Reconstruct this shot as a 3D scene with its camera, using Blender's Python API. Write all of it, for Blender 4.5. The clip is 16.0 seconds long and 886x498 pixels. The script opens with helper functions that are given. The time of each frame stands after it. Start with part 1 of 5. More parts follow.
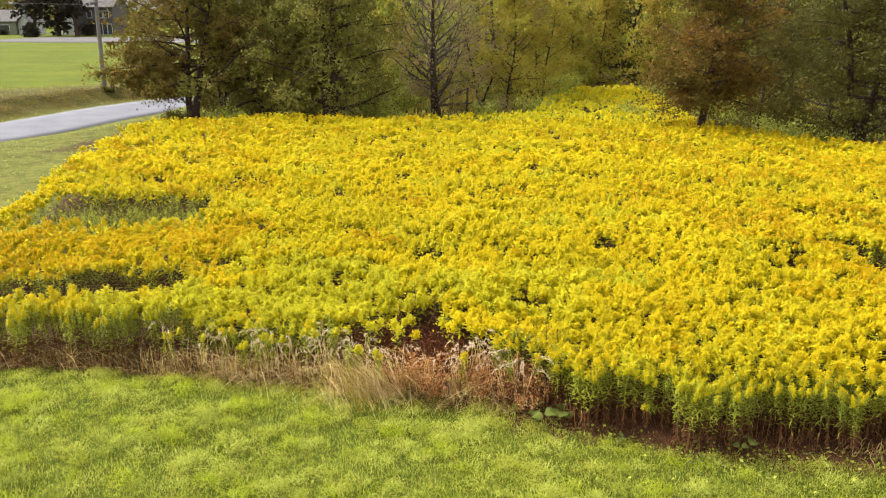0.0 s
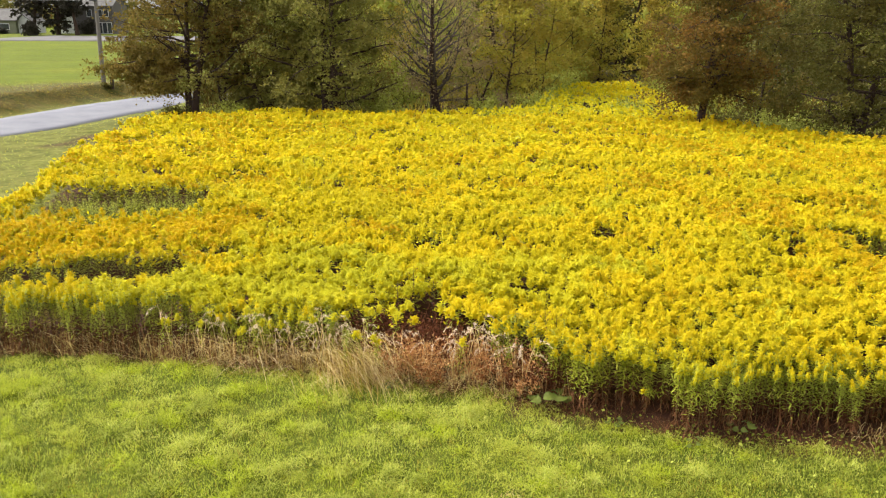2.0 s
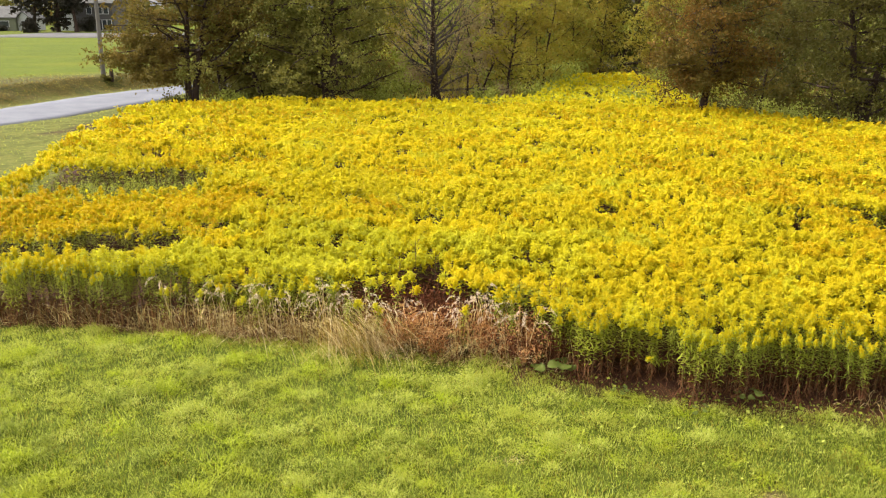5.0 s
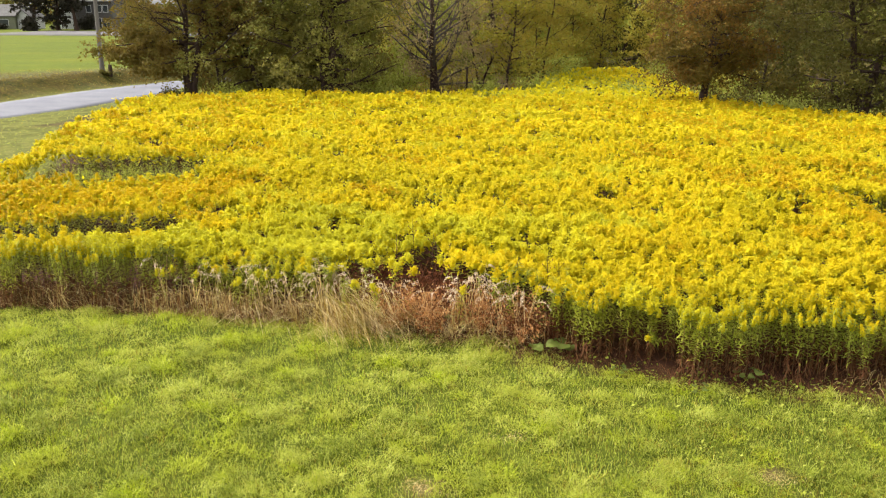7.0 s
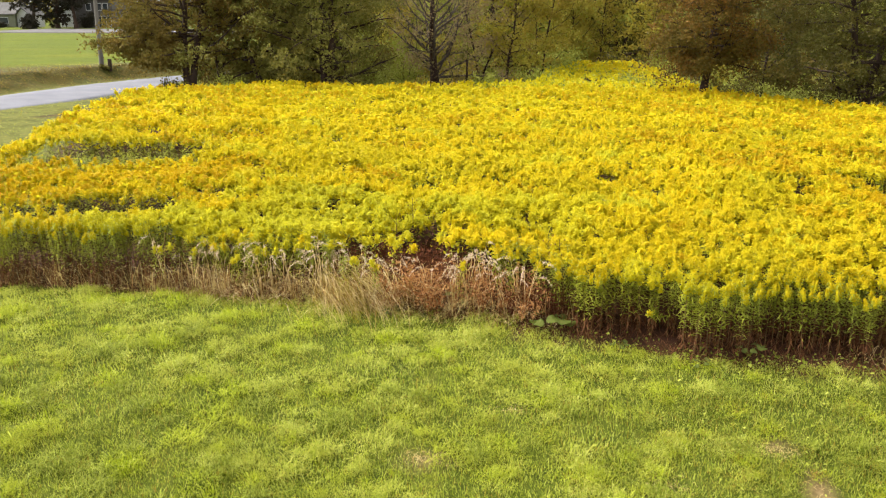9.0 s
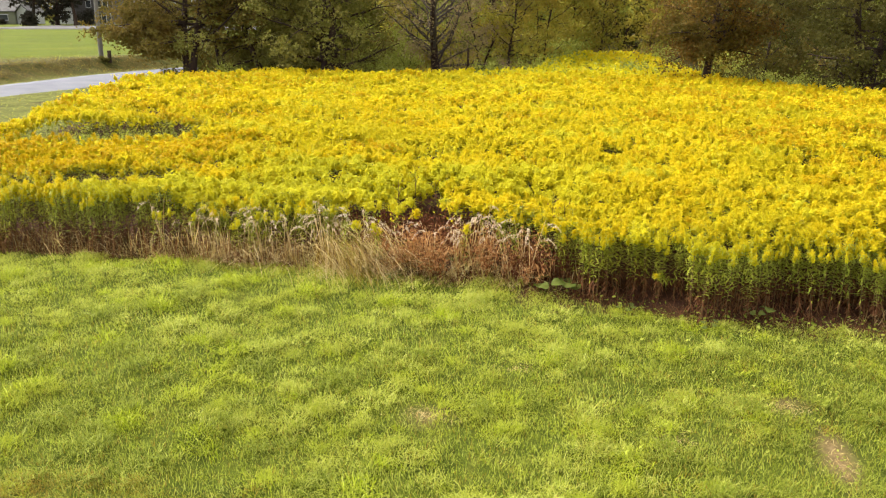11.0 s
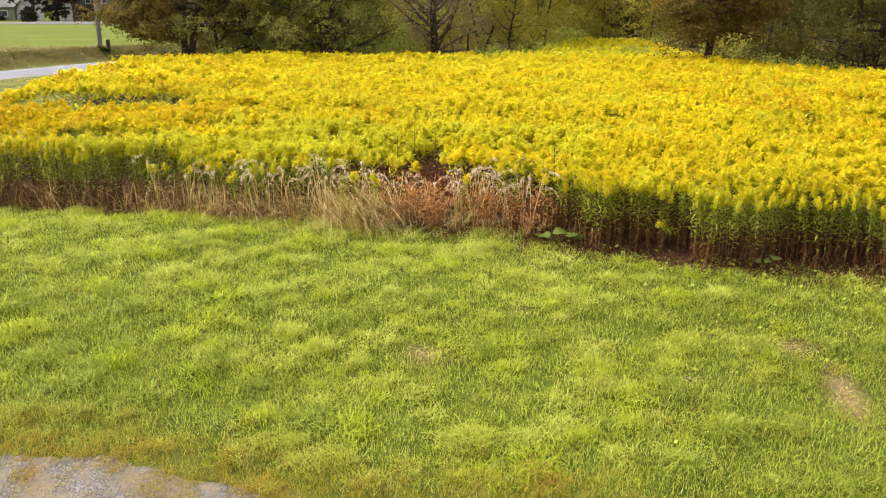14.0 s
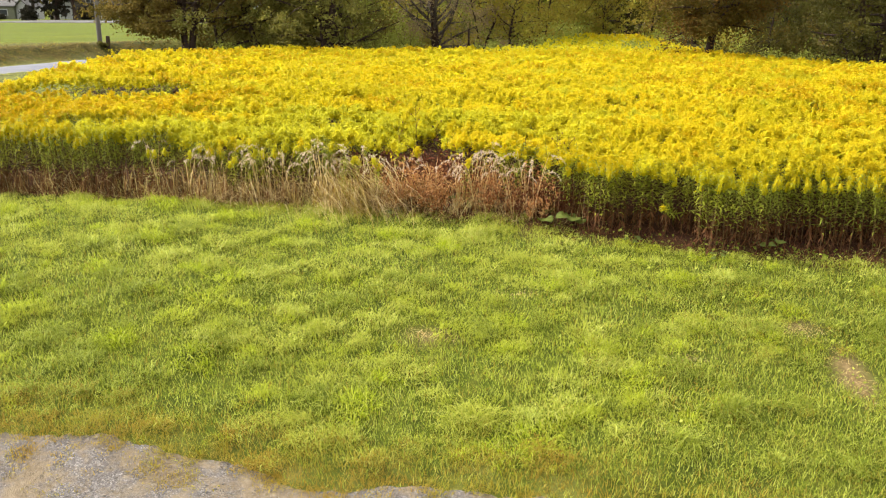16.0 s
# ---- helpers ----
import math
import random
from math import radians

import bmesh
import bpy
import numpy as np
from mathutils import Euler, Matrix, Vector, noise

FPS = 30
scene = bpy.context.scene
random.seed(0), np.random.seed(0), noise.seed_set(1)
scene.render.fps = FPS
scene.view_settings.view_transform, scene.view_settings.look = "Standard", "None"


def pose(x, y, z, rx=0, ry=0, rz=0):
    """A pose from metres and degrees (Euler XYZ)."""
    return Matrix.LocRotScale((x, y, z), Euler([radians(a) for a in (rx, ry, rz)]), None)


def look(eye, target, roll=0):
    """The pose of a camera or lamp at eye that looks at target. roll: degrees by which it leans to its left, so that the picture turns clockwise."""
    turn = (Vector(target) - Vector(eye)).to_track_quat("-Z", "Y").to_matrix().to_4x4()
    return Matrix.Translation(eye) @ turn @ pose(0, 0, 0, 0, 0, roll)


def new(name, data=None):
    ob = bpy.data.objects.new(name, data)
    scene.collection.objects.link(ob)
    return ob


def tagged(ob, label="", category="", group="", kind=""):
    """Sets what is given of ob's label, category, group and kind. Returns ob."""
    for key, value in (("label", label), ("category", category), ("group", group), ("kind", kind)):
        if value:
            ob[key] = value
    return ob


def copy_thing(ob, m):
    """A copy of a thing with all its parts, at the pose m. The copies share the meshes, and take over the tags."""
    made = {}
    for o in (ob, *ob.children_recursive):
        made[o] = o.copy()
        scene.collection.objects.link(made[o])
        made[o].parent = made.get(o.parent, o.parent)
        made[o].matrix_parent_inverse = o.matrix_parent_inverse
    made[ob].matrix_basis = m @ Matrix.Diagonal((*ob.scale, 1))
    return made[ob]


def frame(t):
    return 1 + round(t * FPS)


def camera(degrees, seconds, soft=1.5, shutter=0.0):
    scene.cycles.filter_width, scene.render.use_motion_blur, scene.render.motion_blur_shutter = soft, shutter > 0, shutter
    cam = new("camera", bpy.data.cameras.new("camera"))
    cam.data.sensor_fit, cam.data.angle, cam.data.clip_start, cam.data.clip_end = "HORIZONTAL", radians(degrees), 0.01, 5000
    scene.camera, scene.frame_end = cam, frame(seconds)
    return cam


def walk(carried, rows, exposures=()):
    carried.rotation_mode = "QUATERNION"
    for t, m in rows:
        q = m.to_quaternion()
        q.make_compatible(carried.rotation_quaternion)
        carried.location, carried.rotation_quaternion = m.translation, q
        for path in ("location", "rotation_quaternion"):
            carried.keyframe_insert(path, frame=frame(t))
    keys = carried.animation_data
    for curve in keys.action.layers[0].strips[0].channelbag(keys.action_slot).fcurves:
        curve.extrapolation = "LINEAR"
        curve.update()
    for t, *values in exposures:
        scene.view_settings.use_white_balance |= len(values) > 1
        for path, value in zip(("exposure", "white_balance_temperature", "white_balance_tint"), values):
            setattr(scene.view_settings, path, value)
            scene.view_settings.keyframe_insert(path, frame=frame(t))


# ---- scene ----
cam = camera(57.0, 16.0, soft=1.15)
TILT = 73.516  # the gimbal holds one pitch all the way down
# seconds, x, y, z of the drone, which sinks almost straight down
PATH = [
    (0.0, 0.000, 0.000, 6.761), (0.5, 0.011, -0.018, 6.708), (1.0, 0.026, -0.024, 6.654), (1.5, 0.033, -0.028, 6.592),
    (2.0, 0.028, -0.042, 6.491), (2.5, 0.021, -0.040, 6.395), (3.0, -0.003, -0.033, 6.280), (3.5, -0.018, -0.026, 6.169),
    (4.0, -0.021, -0.021, 6.072), (6.5, 0.012, -0.020, 5.604), (7.0, 0.027, -0.014, 5.511), (7.5, 0.029, -0.018, 5.431),
    (8.0, 0.031, -0.021, 5.344), (8.5, 0.034, -0.027, 5.237), (9.0, 0.029, -0.031, 5.084), (11.5, -0.031, -0.013, 4.275),
    (12.0, -0.023, -0.017, 4.123), (12.5, -0.019, -0.028, 3.973), (13.0, -0.018, -0.032, 3.851), (13.5, -0.020, -0.031, 3.708),
    (14.0, -0.021, -0.022, 3.572), (14.5, -0.026, -0.009, 3.469), (15.0, -0.033, -0.003, 3.387), (15.5, -0.044, 0.000, 3.335),
    (16.0, -0.052, 0.000, 3.304),
]
walk(cam, [(t, pose(x, y, z, TILT, 0, 0)) for t, x, y, z in PATH], exposures=[(0.0, 1.0), (16.0, 1.0)])

# ---- light: a bright hazy overcast with a weak, wide sun high to the left ----
SUN_UP, SUN_ROUND = 50.0, 74.0  # degrees above the horizon, degrees to the left of straight ahead
world = bpy.data.worlds.new("overcast_sky")
scene.world = world
world.use_nodes = True
wn = world.node_tree.nodes
sky = wn.new("ShaderNodeTexSky")
sky.sky_type, sky.sun_disc = "NISHITA", False
sky.sun_elevation, sky.sun_rotation = radians(SUN_UP), radians(-SUN_ROUND)
sky.air_density, sky.dust_density, sky.ozone_density = 1.0, 4.0, 1.0
grey = wn.new("ShaderNodeHueSaturation")
grey.inputs["Saturation"].default_value = 0.04  # the cloud veil takes the blue out of the sky
world.node_tree.links.new(sky.outputs[0], grey.inputs["Color"])
world.node_tree.links.new(grey.outputs[0], wn["Background"].inputs["Color"])
wn["Background"].inputs["Strength"].default_value = 0.255
sun = new("sun", bpy.data.lights.new("sun", "SUN"))
sun.data.energy, sun.data.angle, sun.data.color = 1.75, radians(16), (1.0, 0.90, 0.74)
sun.matrix_world = look((-math.sin(radians(SUN_ROUND)) * 50, math.cos(radians(SUN_ROUND)) * 50, 50 * math.tan(radians(SUN_UP))), (0, 0, 0))


# ---- materials ----
def nodes_of(name):
    m = bpy.data.materials.new(name)
    m.use_nodes = True
    t = m.node_tree
    return m, t, t.nodes, t.nodes["Principled BSDF"], t.nodes["Material Output"]


def noise_at(t, scale, detail=3.0, rough=0.6, stretch=None):
    geo, n = t.nodes.new("ShaderNodeNewGeometry"), t.nodes.new("ShaderNodeTexNoise")
    n.inputs["Scale"].default_value, n.inputs["Detail"].default_value, n.inputs["Roughness"].default_value = scale, detail, rough
    if stretch:
        mp = t.nodes.new("ShaderNodeMapping")
        mp.inputs["Scale"].default_value = stretch
        t.links.new(geo.outputs["Position"], mp.inputs["Vector"])
        t.links.new(mp.outputs[0], n.inputs["Vector"])
    else:
        t.links.new(geo.outputs["Position"], n.inputs["Vector"])
    return n.outputs["Fac"]


def ramp_of(t, fac, stops):
    r = t.nodes.new("ShaderNodeValToRGB")
    el = r.color_ramp.elements
    while len(el) < len(stops):
        el.new(0.5)
    for e, (p, c) in zip(el, stops):
        e.position, e.color = p, (*c, 1)
    t.links.new(fac, r.inputs["Fac"])
    return r.outputs["Color"]


def mix_of(t, fac, a, b, how="MIX"):
    m = t.nodes.new("ShaderNodeMix")
    m.data_type, m.blend_type = "RGBA", how
    for sock, v in ((m.inputs[0], fac), (m.inputs[6], a), (m.inputs[7], b)):
        if isinstance(v, (int, float)):
            sock.default_value = v
        elif isinstance(v, tuple):
            sock.default_value = (*v, 1)
        else:
            t.links.new(v, sock)
    return m.outputs[2]


def bump_of(t, height, strength, distance, shader):
    b = t.nodes.new("ShaderNodeBump")
    b.inputs["Strength"].default_value, b.inputs["Distance"].default_value = strength, distance
    t.links.new(height, b.inputs["Height"])
    t.links.new(b.outputs[0], shader.inputs["Normal"])


def foliage(name, colours, patch=None, patch_scale=0.35, through_light=0.35, rough=0.6, gloss=0.08):
    """Leaves or petals: each piece takes its own tone of the colours, patches of the stand lean to another colour, light comes through."""
    m, t, ns, bsdf, out = nodes_of(name)
    geo = ns.new("ShaderNodeNewGeometry")
    n = len(colours)
    col = ramp_of(t, geo.outputs["Random Per Island"], [(i / max(1, n - 1), c) for i, c in enumerate(colours)])
    if patch:
        soft = ramp_of(t, noise_at(t, patch_scale), [(0.42, (0, 0, 0)), (0.62, (1, 1, 1))])
        col = mix_of(t, soft, col, mix_of(t, 0.65, col, patch))
    t.links.new(col, bsdf.inputs["Base Color"])
    bsdf.inputs["Roughness"].default_value = rough
    bsdf.inputs["Specular IOR Level"].default_value = gloss
    tr, mx = ns.new("ShaderNodeBsdfTranslucent"), ns.new("ShaderNodeMixShader")
    t.links.new(col, tr.inputs["Color"])
    mx.inputs[0].default_value = through_light
    for a, b in ((bsdf.outputs[0], mx.inputs[1]), (tr.outputs[0], mx.inputs[2]), (mx.outputs[0], out.inputs["Surface"])):
        t.links.new(a, b)
    return m


def surface(name, stops, scale, fine=None, rough=0.8, bump=0.3, size=0.02, metal=0.0, stretch=None, gloss=0.2):
    """A solid surface: colours by noise at one scale, fine grain at another, relief."""
    m, t, ns, bsdf, out = nodes_of(name)
    big = noise_at(t, scale, 4, 0.6, stretch)
    col = ramp_of(t, big, [(0.3 + 0.4 * i / max(1, len(stops) - 1), c) for i, c in enumerate(stops)])
    small = noise_at(t, fine or scale * 12, 3, 0.7, stretch)
    col = mix_of(t, 0.35, col, ramp_of(t, small, [(0.3, (0.35, 0.35, 0.35)), (0.7, (1, 1, 1))]), "MULTIPLY")
    t.links.new(col, bsdf.inputs["Base Color"])
    bsdf.inputs["Roughness"].default_value, bsdf.inputs["Metallic"].default_value = rough, metal
    bsdf.inputs["Specular IOR Level"].default_value = gloss
    bump_of(t, small, bump, size, bsdf)
    return m


YELLOW = foliage("petals_yellow", [(0.594, 0.462, 0.006), (0.624, 0.493, 0.011), (0.658, 0.523, 0.013), (0.609, 0.479, 0.007)], (0.507, 0.445, 0.013), 0.3, 0.5)
GOLDEN = foliage("petals_golden", [(0.511, 0.367, 0.006), (0.544, 0.396, 0.006), (0.578, 0.421, 0.007), (0.523, 0.372, 0.006)], (0.494, 0.327, 0.007), 0.5, 0.5)
LIME = foliage("petals_lime", [(0.549, 0.480, 0.012), (0.593, 0.523, 0.014), (0.634, 0.555, 0.023), (0.560, 0.502, 0.019)], (0.455, 0.449, 0.027), 0.4, 0.5)
WEED = foliage("goldenrod_leaf", [(0.164, 0.190, 0.013), (0.262, 0.288, 0.022), (0.361, 0.379, 0.033), (0.470, 0.477, 0.066)], (0.283, 0.325, 0.048), 0.5, 0.55, 0.5, 0.12)
STEM = foliage("goldenrod_stem", [(0.07, 0.065, 0.02), (0.11, 0.075, 0.028), (0.15, 0.085, 0.035)], None, 1, 0.05)
WILT = foliage("wilted_leaf", [(0.07, 0.026, 0.011), (0.13, 0.052, 0.022), (0.22, 0.105, 0.042), (0.09, 0.032, 0.015)], None, 1, 0.35)
RUST = foliage("rust_leaf", [(0.20, 0.06, 0.02), (0.40, 0.17, 0.055), (0.58, 0.33, 0.14), (0.30, 0.09, 0.03)], (0.42, 0.24, 0.09), 1.5, 0.3)
TAN = foliage("brown_stalk", [(0.16, 0.075, 0.025), (0.30, 0.165, 0.062), (0.44, 0.28, 0.12), (0.22, 0.115, 0.04)], (0.26, 0.13, 0.05), 1.6, 0.3)
MAROON = foliage("maroon_shaded_dead_leaf", [(0.07, 0.022, 0.012), (0.13, 0.042, 0.02), (0.22, 0.085, 0.04), (0.10, 0.03, 0.015)], None, 1, 0.3)
STRAW = foliage("dry_straw", [(0.297, 0.175, 0.058), (0.572, 0.392, 0.159), (0.848, 0.700, 0.403), (0.445, 0.281, 0.101)], (0.509, 0.424, 0.138), 1.2, 0.5)
FLUFF = foliage("seed_fluff", [(0.552, 0.425, 0.287), (0.690, 0.552, 0.402), (0.598, 0.460, 0.322), (0.805, 0.690, 0.552)], None, 1, 0.5)
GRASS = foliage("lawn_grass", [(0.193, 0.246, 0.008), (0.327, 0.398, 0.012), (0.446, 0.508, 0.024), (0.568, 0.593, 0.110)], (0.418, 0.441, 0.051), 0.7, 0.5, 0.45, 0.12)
GRASS_PALE = foliage("pale_bottom_grass", [(0.252, 0.299, 0.028), (0.373, 0.424, 0.045), (0.563, 0.589, 0.150), (0.472, 0.442, 0.075)], (0.371, 0.392, 0.045), 0.9, 0.45, 0.5, 0.12)
BUD = foliage("budding_tops", [(0.506, 0.450, 0.008), (0.594, 0.511, 0.011), (0.671, 0.558, 0.016)], (0.506, 0.474, 0.022), 0.5, 0.5)
GRASS_DARK = foliage("coarse_grass", [(0.138, 0.174, 0.014), (0.238, 0.280, 0.024), (0.436, 0.463, 0.080)], None, 1, 0.4, 0.45, 0.15)
GRASS_DRY = foliage("yellowing_grass", [(0.26, 0.21, 0.02), (0.33, 0.27, 0.03), (0.22, 0.22, 0.02), (0.40, 0.30, 0.07)], (0.34, 0.19, 0.03), 1.5, 0.35)
BROAD = foliage("broad_weed", [(0.120, 0.140, 0.015), (0.175, 0.198, 0.021), (0.240, 0.262, 0.036)], None, 1, 0.4, 0.5, 0.1)
BURDOCK = foliage("burdock_leaf", [(0.075, 0.098, 0.018), (0.105, 0.130, 0.024), (0.140, 0.165, 0.034)], (0.12, 0.13, 0.03), 9, 0.35, 0.5, 0.1)


def ground_material():
    """Turf, bare soil, mown pasture and dry bank in one sheet; the share of each is held by the sheet."""
    m, t, ns, bsdf, out = nodes_of("ground_turf_and_soil")

    def share(name):
        a = ns.new("ShaderNodeAttribute")
        a.attribute_name = name
        return a.outputs["Fac"]

    n1, n2, n3 = noise_at(t, 0.25, 4), noise_at(t, 2.0, 5, 0.7), noise_at(t, 30, 3, 0.7)
    turf = ramp_of(t, n2, [(0.3, (0.045, 0.06, 0.006)), (0.5, (0.085, 0.108, 0.009)), (0.7, (0.13, 0.138, 0.018))])
    turf = mix_of(t, 0.75, turf, ramp_of(t, noise_at(t, 45, 3, 0.8, (1, 0.45, 1)), [(0.35, (0.2, 0.2, 0.15)), (0.65, (1, 1, 1))]), "MULTIPLY")
    mown = ramp_of(t, noise_at(t, 0.10, 5, 0.7, (0.5, 1.2, 1)), [(0.3, (0.08, 0.105, 0.001)), (0.5, (0.10, 0.125, 0.001)), (0.7, (0.13, 0.14, 0.002))])
    verge = ramp_of(t, n2, [(0.3, (0.06, 0.07, 0.010)), (0.5, (0.12, 0.125, 0.020)), (0.72, (0.19, 0.175, 0.045))])
    dry = ramp_of(t, noise_at(t, 0.8, 5, 0.7, (0.3, 1.6, 1)), [(0.3, (0.022, 0.026, 0.006)), (0.43, (0.065, 0.062, 0.012)), (0.55, (0.11, 0.08, 0.022)), (0.65, (0.085, 0.09, 0.014))])
    soil = ramp_of(t, n2, [(0.3, (0.03, 0.013, 0.007)), (0.6, (0.055, 0.024, 0.013)), (0.8, (0.10, 0.05, 0.026))])
    worn = ramp_of(t, noise_at(t, 14, 4, 0.7), [(0.3, (0.10, 0.065, 0.03)), (0.55, (0.19, 0.125, 0.06)), (0.75, (0.30, 0.22, 0.11))])
    col = turf
    grain = ramp_of(t, noise_at(t, 5, 5, 0.8, (0.7, 1.4, 1)), [(0.36, (0.5, 0.5, 0.45)), (0.6, (1, 1, 1))])
    mottle = ramp_of(t, noise_at(t, 0.7, 6, 0.85, (0.6, 1.5, 1)), [(0.36, (0.62, 0.6, 0.5)), (0.6, (1, 1, 1))])
    mown, verge, dry = (mix_of(t, 0.8, mix_of(t, 0.7, c, grain, "MULTIPLY"), mottle, "MULTIPLY") for c in (mown, verge, dry))
    for name, other in (("verge", verge), ("mown", mown), ("dry", dry), ("soil", soil), ("worn", worn)):
        col = mix_of(t, share(name), col, other)
    t.links.new(col, bsdf.inputs["Base Color"])
    bsdf.inputs["Roughness"].default_value = 0.95
    bsdf.inputs["Specular IOR Level"].default_value = 0.1
    bump_of(t, n3, 0.6, 0.03, bsdf)
    return m


def gravel_material():
    """Fine crushed stone with tan dirt worn through it."""
    m, t, ns, bsdf, out = nodes_of("gravel_bed")
    geo, vor = ns.new("ShaderNodeNewGeometry"), ns.new("ShaderNodeTexVoronoi")
    vor.inputs["Scale"].default_value = 75
    t.links.new(geo.outputs["Position"], vor.inputs["Vector"])
    one = ns.new("ShaderNodeSeparateColor")
    t.links.new(vor.outputs["Color"], one.inputs[0])
    stones = ramp_of(t, one.outputs[0], [(0.0, (0.075, 0.066, 0.06)), (0.5, (0.125, 0.112, 0.103)), (0.85, (0.175, 0.158, 0.145)), (1.0, (0.28, 0.25, 0.225))])
    dirt = ramp_of(t, noise_at(t, 20, 4, 0.7), [(0.3, (0.13, 0.098, 0.06)), (0.6, (0.19, 0.148, 0.098)), (0.8, (0.27, 0.22, 0.155))])
    soft = ramp_of(t, noise_at(t, 2.1, 5, 0.7), [(0.43, (0, 0, 0)), (0.56, (1, 1, 1))])
    t.links.new(mix_of(t, soft, stones, dirt), bsdf.inputs["Base Color"])
    bsdf.inputs["Roughness"].default_value, bsdf.inputs["Specular IOR Level"].default_value = 0.95, 0.1
    bump_of(t, vor.outputs["Distance"], 0.8, 0.012, bsdf)
    return m


GROUND = ground_material()
YARD = surface("dark_yard_asphalt", [(0.085, 0.08, 0.08), (0.11, 0.10, 0.10), (0.13, 0.12, 0.12)], 0.3, 20, 0.9, 0.2, 0.01)
ASPHALT = surface("old_grey_asphalt", [(0.118, 0.118, 0.138), (0.142, 0.142, 0.162), (0.165, 0.165, 0.185)], 0.5, 60, 0.85, 0.2, 0.005)
GRAVEL_BED = gravel_material()
STONE = foliage("gravel_stone", [(0.08, 0.073, 0.068), (0.125, 0.115, 0.108), (0.17, 0.157, 0.147), (0.27, 0.25, 0.23)], (0.20, 0.145, 0.085), 1.2, 0.0, 0.8)
BARK = surface("grey_brown_bark", [(0.026, 0.015, 0.010), (0.046, 0.028, 0.019), (0.072, 0.048, 0.034)], 3, 25, 0.9, 0.8, 0.03, 0, (1, 1, 0.2))
TWIG = surface("grey_twig_bark", [(0.06, 0.047, 0.036), (0.09, 0.073, 0.058), (0.13, 0.105, 0.085)], 3, 25, 0.9, 0.5, 0.02, 0, (1, 1, 0.2))
POLE_WOOD = surface("weathered_pole_wood", [(0.11, 0.10, 0.085), (0.16, 0.145, 0.125), (0.20, 0.18, 0.16)], 2, 30, 0.85, 0.4, 0.01, 0, (1, 1, 0.1))
WIRE = surface("cable_sheath", [(0.12, 0.12, 0.125), (0.18, 0.18, 0.185)], 2, 30, 0.5, 0.1, 0.002)
LEAF_OLIVE = foliage("maple_leaf_olive", [(0.104, 0.088, 0.019), (0.135, 0.109, 0.022), (0.157, 0.122, 0.024), (0.165, 0.113, 0.024)], (0.174, 0.109, 0.025), 0.5, 0.45)
LEAF_DARK = foliage("dense_leaf_dark_green", [(0.061, 0.064, 0.013), (0.086, 0.086, 0.018), (0.111, 0.106, 0.022), (0.143, 0.132, 0.032)], (0.123, 0.094, 0.022), 0.45, 0.45)
LEAF_MID = foliage("hedge_leaf_olive_green", [(0.12, 0.12, 0.024), (0.15, 0.148, 0.03), (0.18, 0.172, 0.035), (0.22, 0.205, 0.05)], (0.18, 0.148, 0.032), 0.45, 0.45)
LEAF_GOLD = foliage("yellowing_leaf", [(0.224, 0.220, 0.028), (0.314, 0.286, 0.033), (0.381, 0.319, 0.044), (0.246, 0.275, 0.044)], (0.336, 0.231, 0.039), 0.5, 0.5)
LEAF_RUST = foliage("reddening_maple_leaf", [(0.095, 0.064, 0.015), (0.158, 0.089, 0.019), (0.211, 0.109, 0.022), (0.117, 0.092, 0.019)], (0.108, 0.102, 0.019), 0.5, 0.45)
LEAF_PURPLE = foliage("bronze_leaf", [(0.22, 0.16, 0.08), (0.29, 0.205, 0.10), (0.25, 0.22, 0.07), (0.33, 0.25, 0.13)], None, 1, 0.5)
LEAF_SAGE = foliage("grey_green_leaf", [(0.203, 0.221, 0.036), (0.297, 0.319, 0.050), (0.405, 0.416, 0.096)], (0.243, 0.273, 0.034), 0.6, 0.45)
NEEDLE = foliage("dark_needles", [(0.022, 0.02, 0.014), (0.034, 0.03, 0.02), (0.045, 0.038, 0.026)], None, 1, 0.1)
CLAD_GREEN = surface("sage_cladding", [(0.15, 0.155, 0.10), (0.18, 0.185, 0.12)], 0.5, 8, 0.7, 0.2, 0.01, 0, (0.2, 0.2, 6))
CLAD_GREY = surface("grey_cladding", [(0.078, 0.070, 0.067), (0.096, 0.087, 0.084)], 0.5, 8, 0.7, 0.2, 0.01, 0, (0.2, 0.2, 6))
WHITE = surface("white_paint", [(0.42, 0.42, 0.42), (0.48, 0.48, 0.48)], 1, 20, 0.5, 0.05, 0.002)
SHINGLE = surface("asphalt_shingles", [(0.085, 0.078, 0.075), (0.130, 0.124, 0.117)], 1, 12, 0.9, 0.5, 0.02)
GLASS = surface("dark_window_glass", [(0.03, 0.035, 0.04), (0.05, 0.055, 0.06)], 0.5, 3, 0.08, 0.02, 0.002, gloss=0.5)
DARK_PAINT = surface("dark_grey_paint", [(0.05, 0.05, 0.055), (0.08, 0.08, 0.085)], 1, 20, 0.6, 0.1, 0.003)


